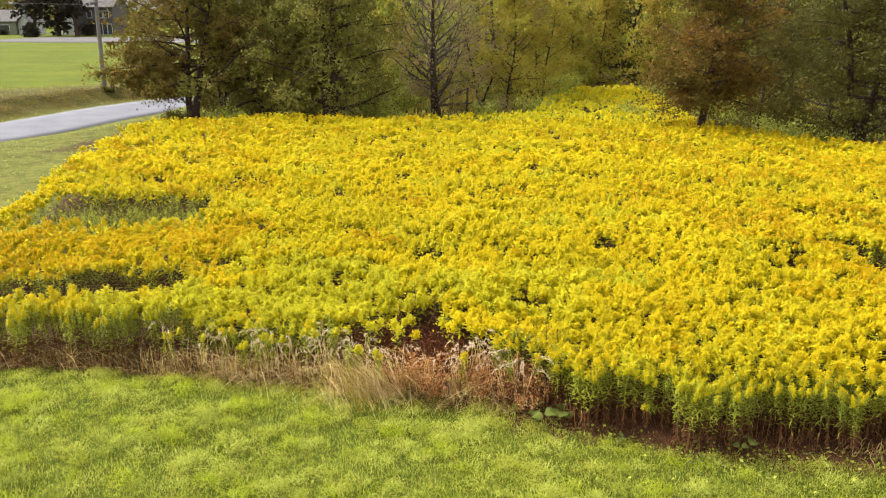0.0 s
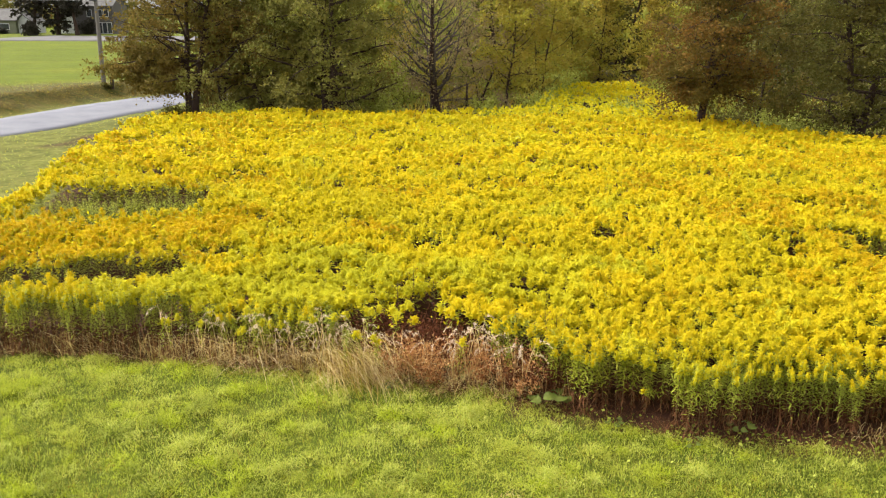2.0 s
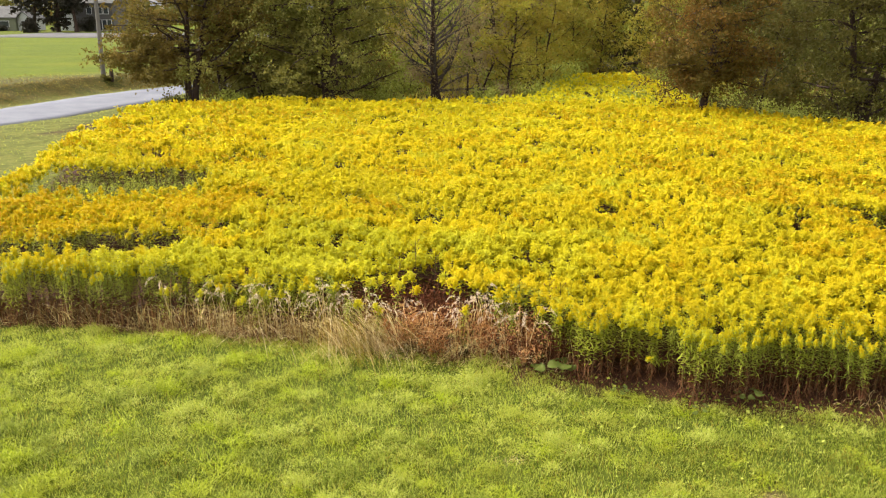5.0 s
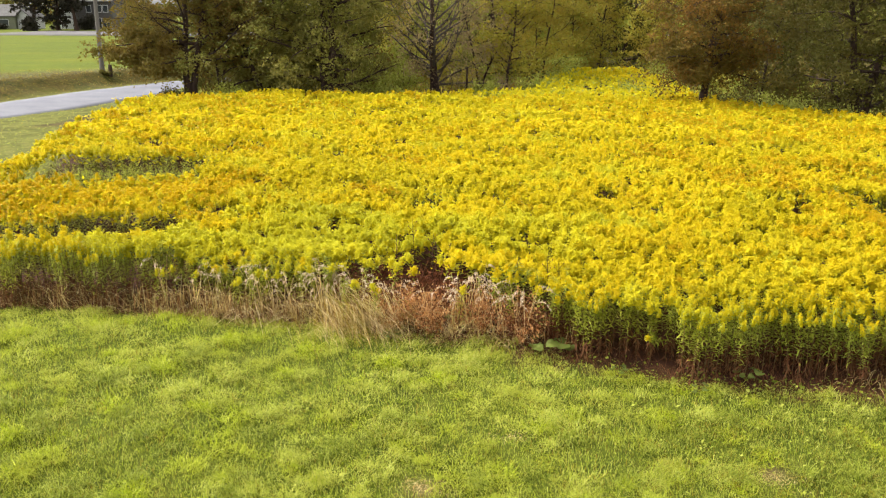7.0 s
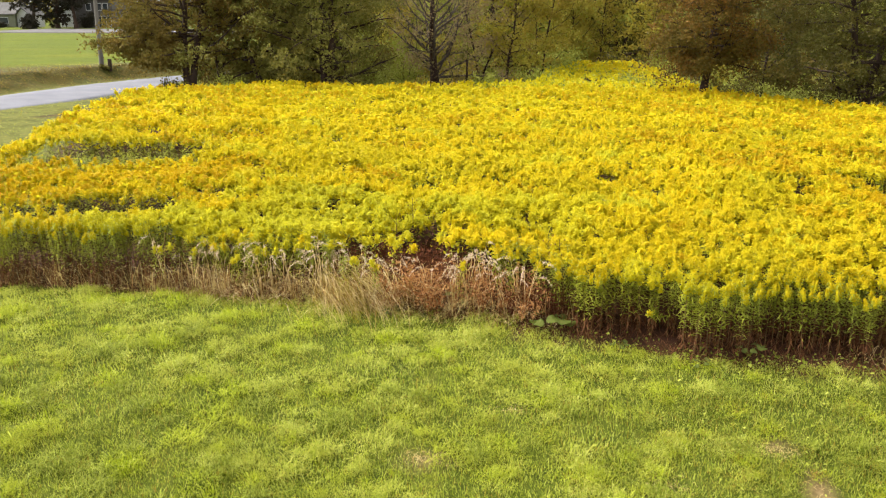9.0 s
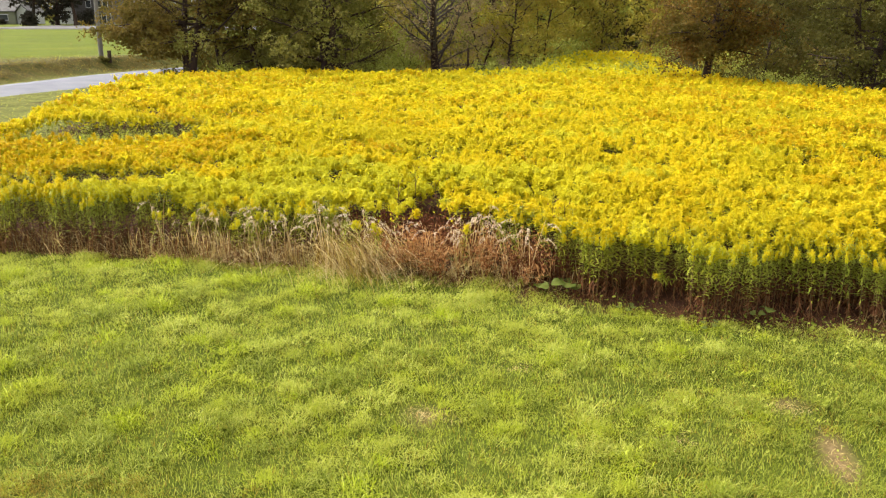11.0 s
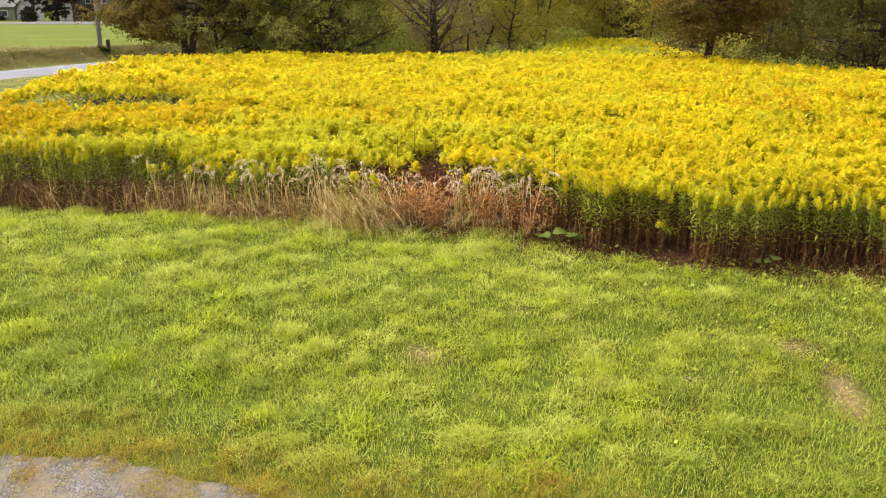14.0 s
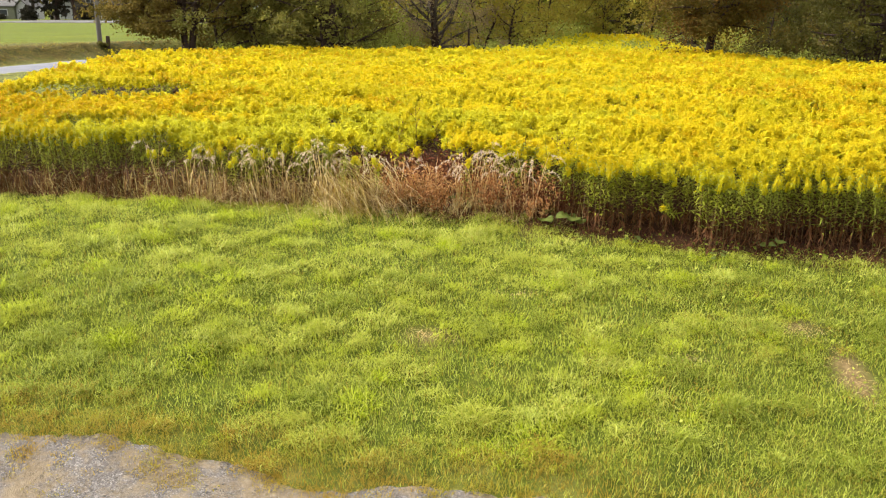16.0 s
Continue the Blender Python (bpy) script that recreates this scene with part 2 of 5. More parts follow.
# ---- geometry kit ----
class Geo:
    """Collects four-cornered faces as arrays and turns them into one mesh."""

    def __init__(self):
        self.v, self.q, self.m, self.n = [], [], [], 0

    def add(self, v, q, m=0):
        v, q = np.asarray(v, float), np.asarray(q, int)
        self.v.append(v), self.q.append(q + self.n)
        self.m.append(np.full(len(q), m) if np.isscalar(m) else np.tile(m, len(q) // len(m)))
        self.n += len(v)
        return self

    def arrays(self):
        return np.concatenate(self.v), np.concatenate(self.q), np.concatenate(self.m)

    def mesh(self, name, materials, smooth=False):
        v, q, m = self.arrays()
        me = bpy.data.meshes.new(name)
        me.vertices.add(len(v))
        me.vertices.foreach_set("co", v.astype(np.float32).ravel())
        me.loops.add(q.size)
        me.loops.foreach_set("vertex_index", q.astype(np.int32).ravel())
        me.polygons.add(len(q))
        me.polygons.foreach_set("loop_start", np.arange(0, q.size, 4, dtype=np.int32))
        me.polygons.foreach_set("material_index", m.astype(np.int32))
        me.polygons.foreach_set("use_smooth", np.full(len(q), smooth))
        for mat in materials:
            me.materials.append(mat)
        me.update(calc_edges=True)
        return me


def part(name, geo, material, parent, label="", smooth=False):
    mats = material if isinstance(material, list) else [material]
    ob = new(name, geo.mesh(name, mats, smooth) if isinstance(geo, Geo) else geo)
    if parent:
        ob.parent = parent
    return tagged(ob, label)


def thing(name, x, y, z, label, category, group="", kind="", rz=0.0):
    ob = new(name)
    ob.empty_display_size = 0.2
    ob.matrix_basis = pose(x, y, z, 0, 0, rz)
    return tagged(ob, label, category, group, kind)


def tube(points, radii, sides=5):
    """A tapering limb along the points, closed at its far end by taper."""
    p, r = np.asarray(points, float), np.asarray(radii, float)
    d = np.gradient(p, axis=0)
    d /= np.linalg.norm(d, axis=1, keepdims=True) + 1e-9
    ref = np.where(np.abs(d[:, 2:3]) > 0.9, [[1.0, 0, 0]], [[0, 0, 1.0]])
    a = np.cross(d, ref)
    a /= np.linalg.norm(a, axis=1, keepdims=True) + 1e-9
    b = np.cross(d, a)
    ang = np.arange(sides) * 2 * np.pi / sides
    ring = p[:, None] + r[:, None, None] * (a[:, None] * np.cos(ang)[None, :, None] + b[:, None] * np.sin(ang)[None, :, None])
    i, j = np.meshgrid(np.arange(len(p) - 1), np.arange(sides), indexing="ij")
    k = (j + 1) % sides
    q = np.stack([i * sides + j, i * sides + k, (i + 1) * sides + k, (i + 1) * sides + j], -1).reshape(-1, 4)
    return ring.reshape(-1, 3), q


def box_geo(x0, y0, z0, x1, y1, z1, bevel=0.0):
    bm = bmesh.new()
    bmesh.ops.create_cube(bm, size=1, matrix=Matrix.Translation(((x0 + x1) / 2, (y0 + y1) / 2, (z0 + z1) / 2)) @ Matrix.Diagonal((x1 - x0, y1 - y0, z1 - z0, 1)))
    if bevel:
        bmesh.ops.bevel(bm, geom=bm.edges[:], offset=bevel, segments=1, affect="EDGES")
    return bm


def bm_part(name, bm, material, parent, label=""):
    me = bpy.data.meshes.new(name)
    bm.to_mesh(me)
    bm.free()
    me.materials.append(material)
    return part(name, me, material, parent, label)


def unit(v):
    return v / (np.linalg.norm(v, axis=-1, keepdims=True) + 1e-9)


def blades(rng, roots, way, length, width, droop, segs=2):
    """Bent leaf blades: from each root along its way, sinking by droop towards the tip. Arrays of n."""
    n = len(roots)
    side = unit(np.cross(way, np.array([0, 0, 1.0])) + 1e-6) * (width / 2)[:, None]
    rows = []
    for s in range(segs + 1):
        f = s / segs
        c = roots + way * (length * f)[:, None]
        c[:, 2] -= droop * length * f * f
        w = (0.55, 1.0, 0.12)[s] if segs == 2 else (0.7, 1.0, 0.75, 0.1)[s] if segs == 3 else (1.0, 0.25)[s]
        rows += [c - side * w, c + side * w]
    v = np.stack(rows, 1).reshape(-1, 3)
    k = 2 * (segs + 1)
    base = np.arange(n)[:, None] * k
    q = np.concatenate([base + np.array([[2 * s, 2 * s + 1, 2 * s + 3, 2 * s + 2]]) for s in range(segs)])
    return v, q


def cards(rng, centres, size, up=0.5, slim=0.6):
    """Small diamond-shaped leaves of random turn; up leans them to lie flat."""
    n = len(centres)
    nrm = unit(rng.normal(size=(n, 3)) * (1 - up) + np.array([0, 0, up]))
    a = unit(np.cross(nrm, rng.normal(size=(n, 3))))
    b = np.cross(nrm, a)
    s = np.broadcast_to(size, (n,))[:, None] / 2
    v = np.stack([centres - a * s, centres + b * s * slim + nrm * s * 0.12, centres + a * s, centres - b * s * slim + nrm * s * 0.12], 1).reshape(-1, 3)
    return v, np.arange(4 * n).reshape(-1, 4)


def spread(template, at, turn, size, tilt=None, tall=None):
    """Copies of a template (vertices, faces, slots) at many places, merged as arrays."""
    v, q, m = template
    k = len(at)
    c, s = np.cos(turn), np.sin(turn)
    z = v[None, :, 2] * (size if tall is None else tall)[:, None]
    x, y = v[None, :, 0] * size[:, None], v[None, :, 1] * size[:, None]
    out = np.stack([x * c[:, None] - y * s[:, None], x * s[:, None] + y * c[:, None], z], -1)
    if tilt is not None:
        out[..., :2] += tilt[:, None, :] * np.maximum(z, 0)[..., None]
    out += at[:, None, :]
    faces = q[None] + (np.arange(k) * len(v))[:, None, None]
    return out.reshape(-1, 3), faces.reshape(-1, 4), np.tile(m, k)


def inside(poly, x, y):
    hit = np.zeros(np.shape(x), bool)
    for (x0, y0), (x1, y1) in zip(poly, poly[1:] + poly[:1]):
        hit ^= ((y0 > y) != (y1 > y)) & (x < (x1 - x0) * (y - y0) / (y1 - y0 + 1e-12) + x0)
    return hit


def wave(x, y, scale, seed):
    """Cheap smooth noise in -1..1 by summed sines of random way."""
    rng = np.random.default_rng(seed)
    out = 0.0
    for k in range(6):
        a, f, p = rng.uniform(0, 6.28), rng.uniform(0.6, 1.8) / scale, rng.uniform(0, 6.28)
        out = out + np.sin((np.cos(a) * x + np.sin(a) * y) * f * 6.28 + p)
    return out / 3.2


# ---- the lie of the land ----
ROAD = [(-44, 12), (-36, 29), (-30.2, 41), (-27.4, 46.2), (-25.9, 49.4), (-24.9, 53), (-23.9, 57), (-22.5, 61), (-20.6, 65), (-18, 69), (-13, 73), (-4, 77), (8, 80.5)]


def ground_z(x, y):
    """The lawn climbs from the drive to the field, which is nearly level as far as the road and the houses."""
    x, y = np.asarray(x, float), np.asarray(y, float)
    z = np.interp(y, [-60, 0, 6, 7.5, 9.1, 10.5, 11.2, 12.3, 13.3, 22, 34, 46, 54, 75, 190, 400],
                  [-1.5, -1.5, -1.35, -1.08, -0.78, -0.47, -0.34, -0.2, -0.05, 0.08, 0.10, 0.20, 0.42, 0.6, 0.7, 0.7])
    near = np.clip((16 - y) / 5, 0, 1)
    z = z - near * np.clip(x - 2, 0, 9) * 0.05 + near * np.clip(-x - 2, 0, 6) * 0.02
    # the field falls away to the right at its back
    z = z - 0.045 * np.clip(x - 11, 0, 12) * np.clip((y - 24) / 10, 0, 1) * np.clip((75 - y) / 20, 0, 1)
    # the road runs in a shallow cut below the pasture's bank
    beside = x - np.interp(y, [p[1] for p in ROAD], [p[0] for p in ROAD])
    far = np.clip((y - 26) / 8, 0, 1) * np.clip((82 - y) / 8, 0, 1)
    inner = np.clip((beside + 0.6 * wave(x, y, 6, 13) - 3.4) / 5.0, 0, 1)
    outer = np.clip((-beside + 0.7 * wave(x, y, 6, 13) - 4.2) / 3.4, 0, 1)
    cut = np.where(beside > 0, -0.42 + (z + 0.42) * inner * inner * (3 - 2 * inner), -0.34 + 0.96 * outer * outer * (3 - 2 * outer))
    z = z + far * (cut - z)
    fine = np.clip((60 - y) / 30, 0, 1) * np.clip(1 - np.abs(x) / 60, 0, 1)
    return z + fine * (0.035 * wave(x, y, 2.2, 11) + 0.02 * wave(x, y, 0.9, 12))


FIELD = [(-13.2, 15.1), (-12.9, 21), (-13.0, 25), (-13.7, 28.5), (-15.1, 34.5), (-15.2, 42.5), (-8, 43.6), (-1, 43), (5, 46), (8, 56), (14, 60),
         (14, 47), (13, 42), (20, 36.5), (32, 33), (32, 12.2), (7.4, 12.1), (4.2, 12.2), (2, 12.8), (0, 13.2), (-2, 13.7), (-4, 14.1), (-6.2, 14.5)]
HOLLOW_FAR = [(-11.9, 21.8), (-12.0, 24.7), (-9.5, 24.9), (-7.6, 24.8), (-6.8, 23.9), (-6.9, 22.3), (-8.8, 21.7)]
HOLLOW_NEAR = [(-13.0, 15.9), (-13.0, 17.3), (-8.6, 17.4), (-7.1, 17.8), (-5.7, 17.7), (-5.4, 16.5), (-6.5, 16.1), (-8.6, 15.8)]
HOLLOW_SIDE = [(9.7, 18.3), (10.1, 19.5), (11.3, 18.8), (12.4, 17.6), (12.2, 16.4), (10.7, 16.7)]
RUST_PATCH = [(-1.9, 13.9), (-1.7, 15.3), (0.1, 15.6), (0.5, 14.4), (0.9, 13.6), (0.0, 13.3)]
FRONT_X = [-13.4, -6.2, -4, -2, 0, 2, 4.2, 7.4, 32]
FRONT_Y = [15.1, 14.5, 14.1, 13.7, 13.2, 12.8, 12.2, 12.1, 12.2]
DRIVE_X, DRIVE_Y = [-60, -9, -4.7, -3.5, -2.1, -1.5, 0.0, 1.4, 3.5, 9, 60], [8.4, 8.1, 7.72, 7.6, 7.3, 7.02, 6.9, 6.75, 6.3, 5.3, 2.0]


def drive_edge(x):
    return np.interp(x, DRIVE_X, DRIVE_Y) + 0.03 * wave(x, x * 0, 0.9, 5) + 0.025 * wave(x, x * 0, 0.3, 6) + 0.02 * wave(x, x * 0, 0.1, 9)


def make_ground():
    xs = np.concatenate([[-3000, -1200, -500], np.arange(-250, -60, 10), np.arange(-60, -30, 2), np.arange(-30, -14, 0.7), np.arange(-14, 12, 0.3), np.arange(12, 36, 1.5), np.arange(36, 120, 10), [200, 500, 1200, 3000]])
    ys = np.concatenate([[-500, -150, -60, -20, -8, -5, -3, -2, -1, 0, 1, 2, 3, 4], np.arange(4.75, 16, 0.25), np.arange(16, 30, 0.6), np.arange(30, 75, 1.0), np.arange(75, 260, 8), [320, 500, 1200, 3000]])
    X, Y = np.meshgrid(xs, ys)
    x, y = X.ravel(), Y.ravel()
    nx, ny = len(xs), len(ys)
    i, j = np.meshgrid(np.arange(ny - 1), np.arange(nx - 1), indexing="ij")
    q = np.stack([i * nx + j, i * nx + j + 1, (i + 1) * nx + j + 1, (i + 1) * nx + j], -1).reshape(-1, 4)
    lane = y - drive_edge(x)
    bed = 0.16 * np.clip((-lane - 0.2) / 0.3, 0, 1) * (lane > -7.6)  # the drive fills a shallow bed
    g = Geo().add(np.stack([x, y, ground_z(x, y) - bed], -1), q)
    me = g.mesh("ground", [GROUND], True)
    road = np.array(ROAD)
    rx = np.interp(y, road[:, 1], road[:, 0])
    field = inside(FIELD, x, y)
    wood = (y > 38) & (x > np.interp(y, [38, 60, 66, 80], [-19, -15, -9, 8])) & (y < 130) & ~field
    left = (x < np.minimum(rx, -16)) & (y > 36) | (y > 100) & (x < -25)
    shares = {
        "verge": np.clip(np.clip((y - 16) / 2, 0, 1) * (~field) + 0.8 * (y < drive_edge(x) + 0.3 * (1 + wave(x, y, 1, 4))), 0, 1),
        "mown": left * np.clip((y - np.interp(x, [-60, -33, -27, -20], [57, 64, 69.5, 71])) / 3 + 0.3 * wave(x, y, 5, 3), 0, 1),
        "dry": left * np.clip((np.interp(x, [-60, -33, -27, -20], [59, 66, 71, 72]) - y) / 3, 0, 1) * np.clip((rx - 3.5 - x) / 1.5, 0, 1) * 0.9,
        "soil": np.clip(field * 1.0 + ((x > 1.2) & (x < 12) & (y > np.interp(x, FRONT_X, FRONT_Y) - 0.4 - 0.15 * wave(x, y, 0.8, 2)) & (y < 16)) * 0.9 + wood * (0.55 + 0.3 * wave(x, y, 3, 8)), 0, 1),
        "worn": np.clip(sum(np.exp(-(((x - a) / ra) ** 2 + ((y - b) / rb) ** 2) ** 2) for a, b, ra, rb in
                            ((4.89, 8.98, 0.24, 0.5), (2.85, 9.12, 0.3, 0.1), (4.65, 9.9, 0.35, 0.12), (-0.2, 9.6, 0.4, 0.12))), 0, 1),
    }
    for name, value in shares.items():
        a = me.attributes.new(name, "FLOAT", "POINT")
        a.data.foreach_set("value", np.asarray(value, np.float32))
    return tagged(new("ground", me), "rough green lawn rising to a weedy field and mown pasture", "ground", kind="structure")


make_ground()


def ribbon(name, line, width, material, lift, crown, label, category, ragged=0.0):
    """A paved strip along a line, slightly crowned, with a real edge down to the ground."""
    p = np.array(line, float)
    s = np.r_[0, np.cumsum(np.hypot(*np.diff(p, axis=0).T))]
    at = np.arange(0, s[-1], 1.0)
    c = np.stack([np.interp(at, s, p[:, k]) for k in (0, 1)], -1)
    for _ in range(6):
        c[1:-1] = (c[:-2] + 2 * c[1:-1] + c[2:]) / 4
    d = unit(np.gradient(c, axis=0))
    nrm = np.stack([-d[:, 1], d[:, 0]], -1)
    offs = np.array([-1, -0.999, -0.6, -0.2, 0.2, 0.6, 0.999, 1]) * width / 2
    drop = np.array([-0.15, 0, 0.6, 1, 1, 0.6, 0, -0.15])
    edge = ragged * wave(at, at * 0, 2.0, 31)
    grid = c[:, None] + nrm[:, None] * (offs[None] * (1 + edge[:, None] / width))[:, :, None]
    zc = ground_z(c[:, 0], c[:, 1])
    z = ground_z(grid[..., 0], grid[..., 1]) + np.where(drop < 0, drop, lift + crown * drop)[None]
    k = len(offs)
    i, j = np.meshgrid(np.arange(len(at) - 1), np.arange(k - 1), indexing="ij")
    q = np.stack([i * k + j, i * k + j + 1, (i + 1) * k + j + 1, (i + 1) * k + j], -1).reshape(-1, 4)
    g = Geo().add(np.concatenate([grid, z[..., None]], -1).reshape(-1, 3), q[:, ::-1])
    return tagged(new(name, g.mesh(name, [material], True)), label, category, kind="structure")


ribbon("road", ROAD, 6.5, ASPHALT, 0.012, 0.03, "pale grey worn asphalt country road between grass verges", "road", 0.25)
ribbon("far_road", [(-86, 168), (-76, 166), (-50, 163), (-10, 160), (60, 158)], 26.0, YARD, 0.06, 0.03, "grey asphalt yard and street before the far houses", "road", 0.5)


def make_drive():
    xs = np.concatenate([[-60, -40, -30, -22, -15], np.arange(-12, 12, 0.06), [15, 22, 30, 40, 60]])
    back = drive_edge(xs)
    rows = np.concatenate([[0], np.arange(0.02, 1.6, 0.12), np.arange(1.75, 8.2, 0.4), [8.3]])
    X = np.repeat(xs[None], len(rows), 0)
    Y = back[None] - rows[:, None]
    Z = ground_z(X, Y) + np.where(rows[:, None] == 0, -0.03, np.where(rows[:, None] > 8.2, -0.25, 0.006))
    nx = len(xs)
    i, j = np.meshgrid(np.arange(len(rows) - 1), np.arange(nx - 1), indexing="ij")
    q = np.stack([i * nx + j, (i + 1) * nx + j, (i + 1) * nx + j + 1, i * nx + j + 1], -1).reshape(-1, 4)
    bed = tagged(new("driveway", Geo().add(np.stack([X, Y, Z], -1).reshape(-1, 3), q).mesh("driveway", [GRAVEL_BED], True)),
                 "grey gravel driveway with dry weeds along its lawn edge", "driveway", kind="structure")
    rng = np.random.default_rng(21)
    n = 9000
    x, d = rng.uniform(-6.0, 2.2, n), rng.uniform(0.0, 1.5, n) ** 1.2
    y = drive_edge(x) - 0.03 - d
    keep = wave(x, y, 0.8, 41) > -0.35
    x, y = x[keep], y[keep]
    n = len(x)
    s = rng.uniform(0.005, 0.011, n) * (1 + (rng.random(n) > 0.97) * 0.9)
    base = np.array([[-1, -1, -0.4], [1, -1, -0.4], [1, 1, -0.4], [-1, 1, -0.4], [-0.6, -0.6, 0.7], [0.6, -0.6, 0.7], [0.6, 0.6, 0.7], [-0.6, 0.6, 0.7]])
    q = np.array([[4, 5, 6, 7], [0, 1, 5, 4], [1, 2, 6, 5], [2, 3, 7, 6], [3, 0, 4, 7]])
    v, f, m = spread((base * [1, 0.75, 0.6], q, np.zeros(5, int)), np.stack([x, y, ground_z(x, y) + 0.014], -1), rng.uniform(0, 6.28, n), s / 1.4,
                     rng.uniform(-0.5, 0.5, (n, 2)))
    tagged(new("gravel", Geo().add(v, f, m).mesh("gravel", [STONE])), "loose grey and tan crushed stone on the driveway", "gravel", kind="stuff")


make_drive()

# ---- the goldenrod field ----
# slots: 0 flower, 1 leaf, 2 stem, 3 wilted leaf, 4 budding lower sprays


def goldenrod(seed, level, bloom=1.0, lean=0.05):
    """One plant, 1 m tall to the tip of its plume. level 0 is the fullest, 1 stands inside the stand, 2 and 3 are far."""
    rng = np.random.default_rng(seed)
    g = Geo()
    bend = rng.normal(0, lean, 2)
    hs = np.array([0, 0.35, 0.7, 0.97])
    axis = np.stack([bend[0] * hs**2, bend[1] * hs**2, hs], -1)
    if level == 0:
        g.add(*tube(axis, np.array([0.006, 0.005, 0.004, 0.002]), 3), 2)
    # leaves: narrow, spiralling, denser upwards; the lowest are brown
    n = (44, 7, 5, 2)[level]
    low = 0.22 if level == 0 else 0.45
    h = low + ((0.93 if level == 0 else 0.86) - low) * np.sqrt(np.linspace(0.02, 1, n)) + rng.normal(0, 0.012, n)
    a = np.arange(n) * 2.4 + rng.normal(0, 0.3, n)
    rise = rng.uniform(0.15, 1.0, n)
    way = unit(np.stack([np.cos(a), np.sin(a), rise], -1))
    root = np.stack([bend[0] * h**2, bend[1] * h**2, h], -1)
    ln = (0.115 - 0.05 * np.abs(h - 0.55)) * rng.uniform(0.8, 1.2, n) * (1.0, 1.1, 1.3, 1.6)[level]
    g.add(*blades(rng, root, way, ln, ln * (0.17, 0.2, 0.3, 0.4)[level], rng.uniform(0.25, 0.8, n), (2, 1, 1, 1)[level]), 1)
    if level == 0:
        n = 16
        h = rng.uniform(0.05, 0.34, n)
        a = rng.uniform(0, 6.28, n)
        way = unit(np.stack([np.cos(a), np.sin(a), rng.uniform(-0.9, 0.2, n)], -1))
        ln = rng.uniform(0.05, 0.1, n)
        g.add(*blades(rng, np.stack([bend[0] * h**2, bend[1] * h**2, h], -1), way, ln, ln * 0.2, rng.uniform(0.3, 0.9, n), 2), 3)
    # plume: an upright flame, a lumpy core fringed with feathery sprays of tiny florets
    z0 = 0.82 if level == 0 else 0.80
    up = np.array([0.0, 0.25, 0.6, 1.0])
    zc = z0 + (0.975 - z0) * up
    core = np.stack([bend[0] * zc**2 + rng.normal(0, 0.006, 4), bend[1] * zc**2 + rng.normal(0, 0.006, 4), zc], -1)
    v, q = tube(core, np.array([0.014, 0.040, 0.036, 0.008]) * bloom * (0.8, 1.0, 1.2, 1.4)[level], (6, 6, 5, 4)[level])
    v = v + rng.normal(0, 0.009, v.shape)
    g.add(v, q, np.where(np.arange(len(q)) < 2 * len(q) // 3, 4, 0))
    n = (17, 15, 10, 6)[level]
    f = np.linspace(0, 1, n)
    a = np.arange(n) * 2.4 + rng.normal(0, 0.25, n)
    h = z0 + 0.12 * f
    reach = ((0.105, 0.12, 0.13, 0.14)[level] * (1 - 0.3 * f)) * rng.uniform(0.75, 1.25, n) * bloom
    way = unit(np.stack([np.cos(a), np.sin(a), 0.75 + 1.3 * f * f], -1))
    root = np.stack([bend[0] * h**2, bend[1] * h**2, h], -1)
    g.add(*blades(rng, root, way, reach, reach * (0.24, 0.3, 0.42, 0.55)[level], rng.uniform(0.2, 0.5, n), (2, 1, 1, 1)[level]), np.where(f < 0.15, 4, 0))
    per = (6, 5, 3, 2)[level]
    t = np.tile(np.linspace(0.4, 1.05, per), n)
    k = np.repeat(np.arange(n), per)
    c = root[k] + way[k] * (reach[k] * t)[:, None] + rng.normal(0, (0.011, 0.012, 0.015, 0.02)[level], (n * per, 3))
    c[:, 2] -= 0.35 * reach[k] * t * t
    g.add(*cards(rng, c, (0.023, 0.030, 0.046, 0.07)[level] * bloom * rng.uniform(0.7, 1.25, n * per), 0.7, 0.75), np.where(f[k] < 0.2, 4, 0))
    return g.arrays()


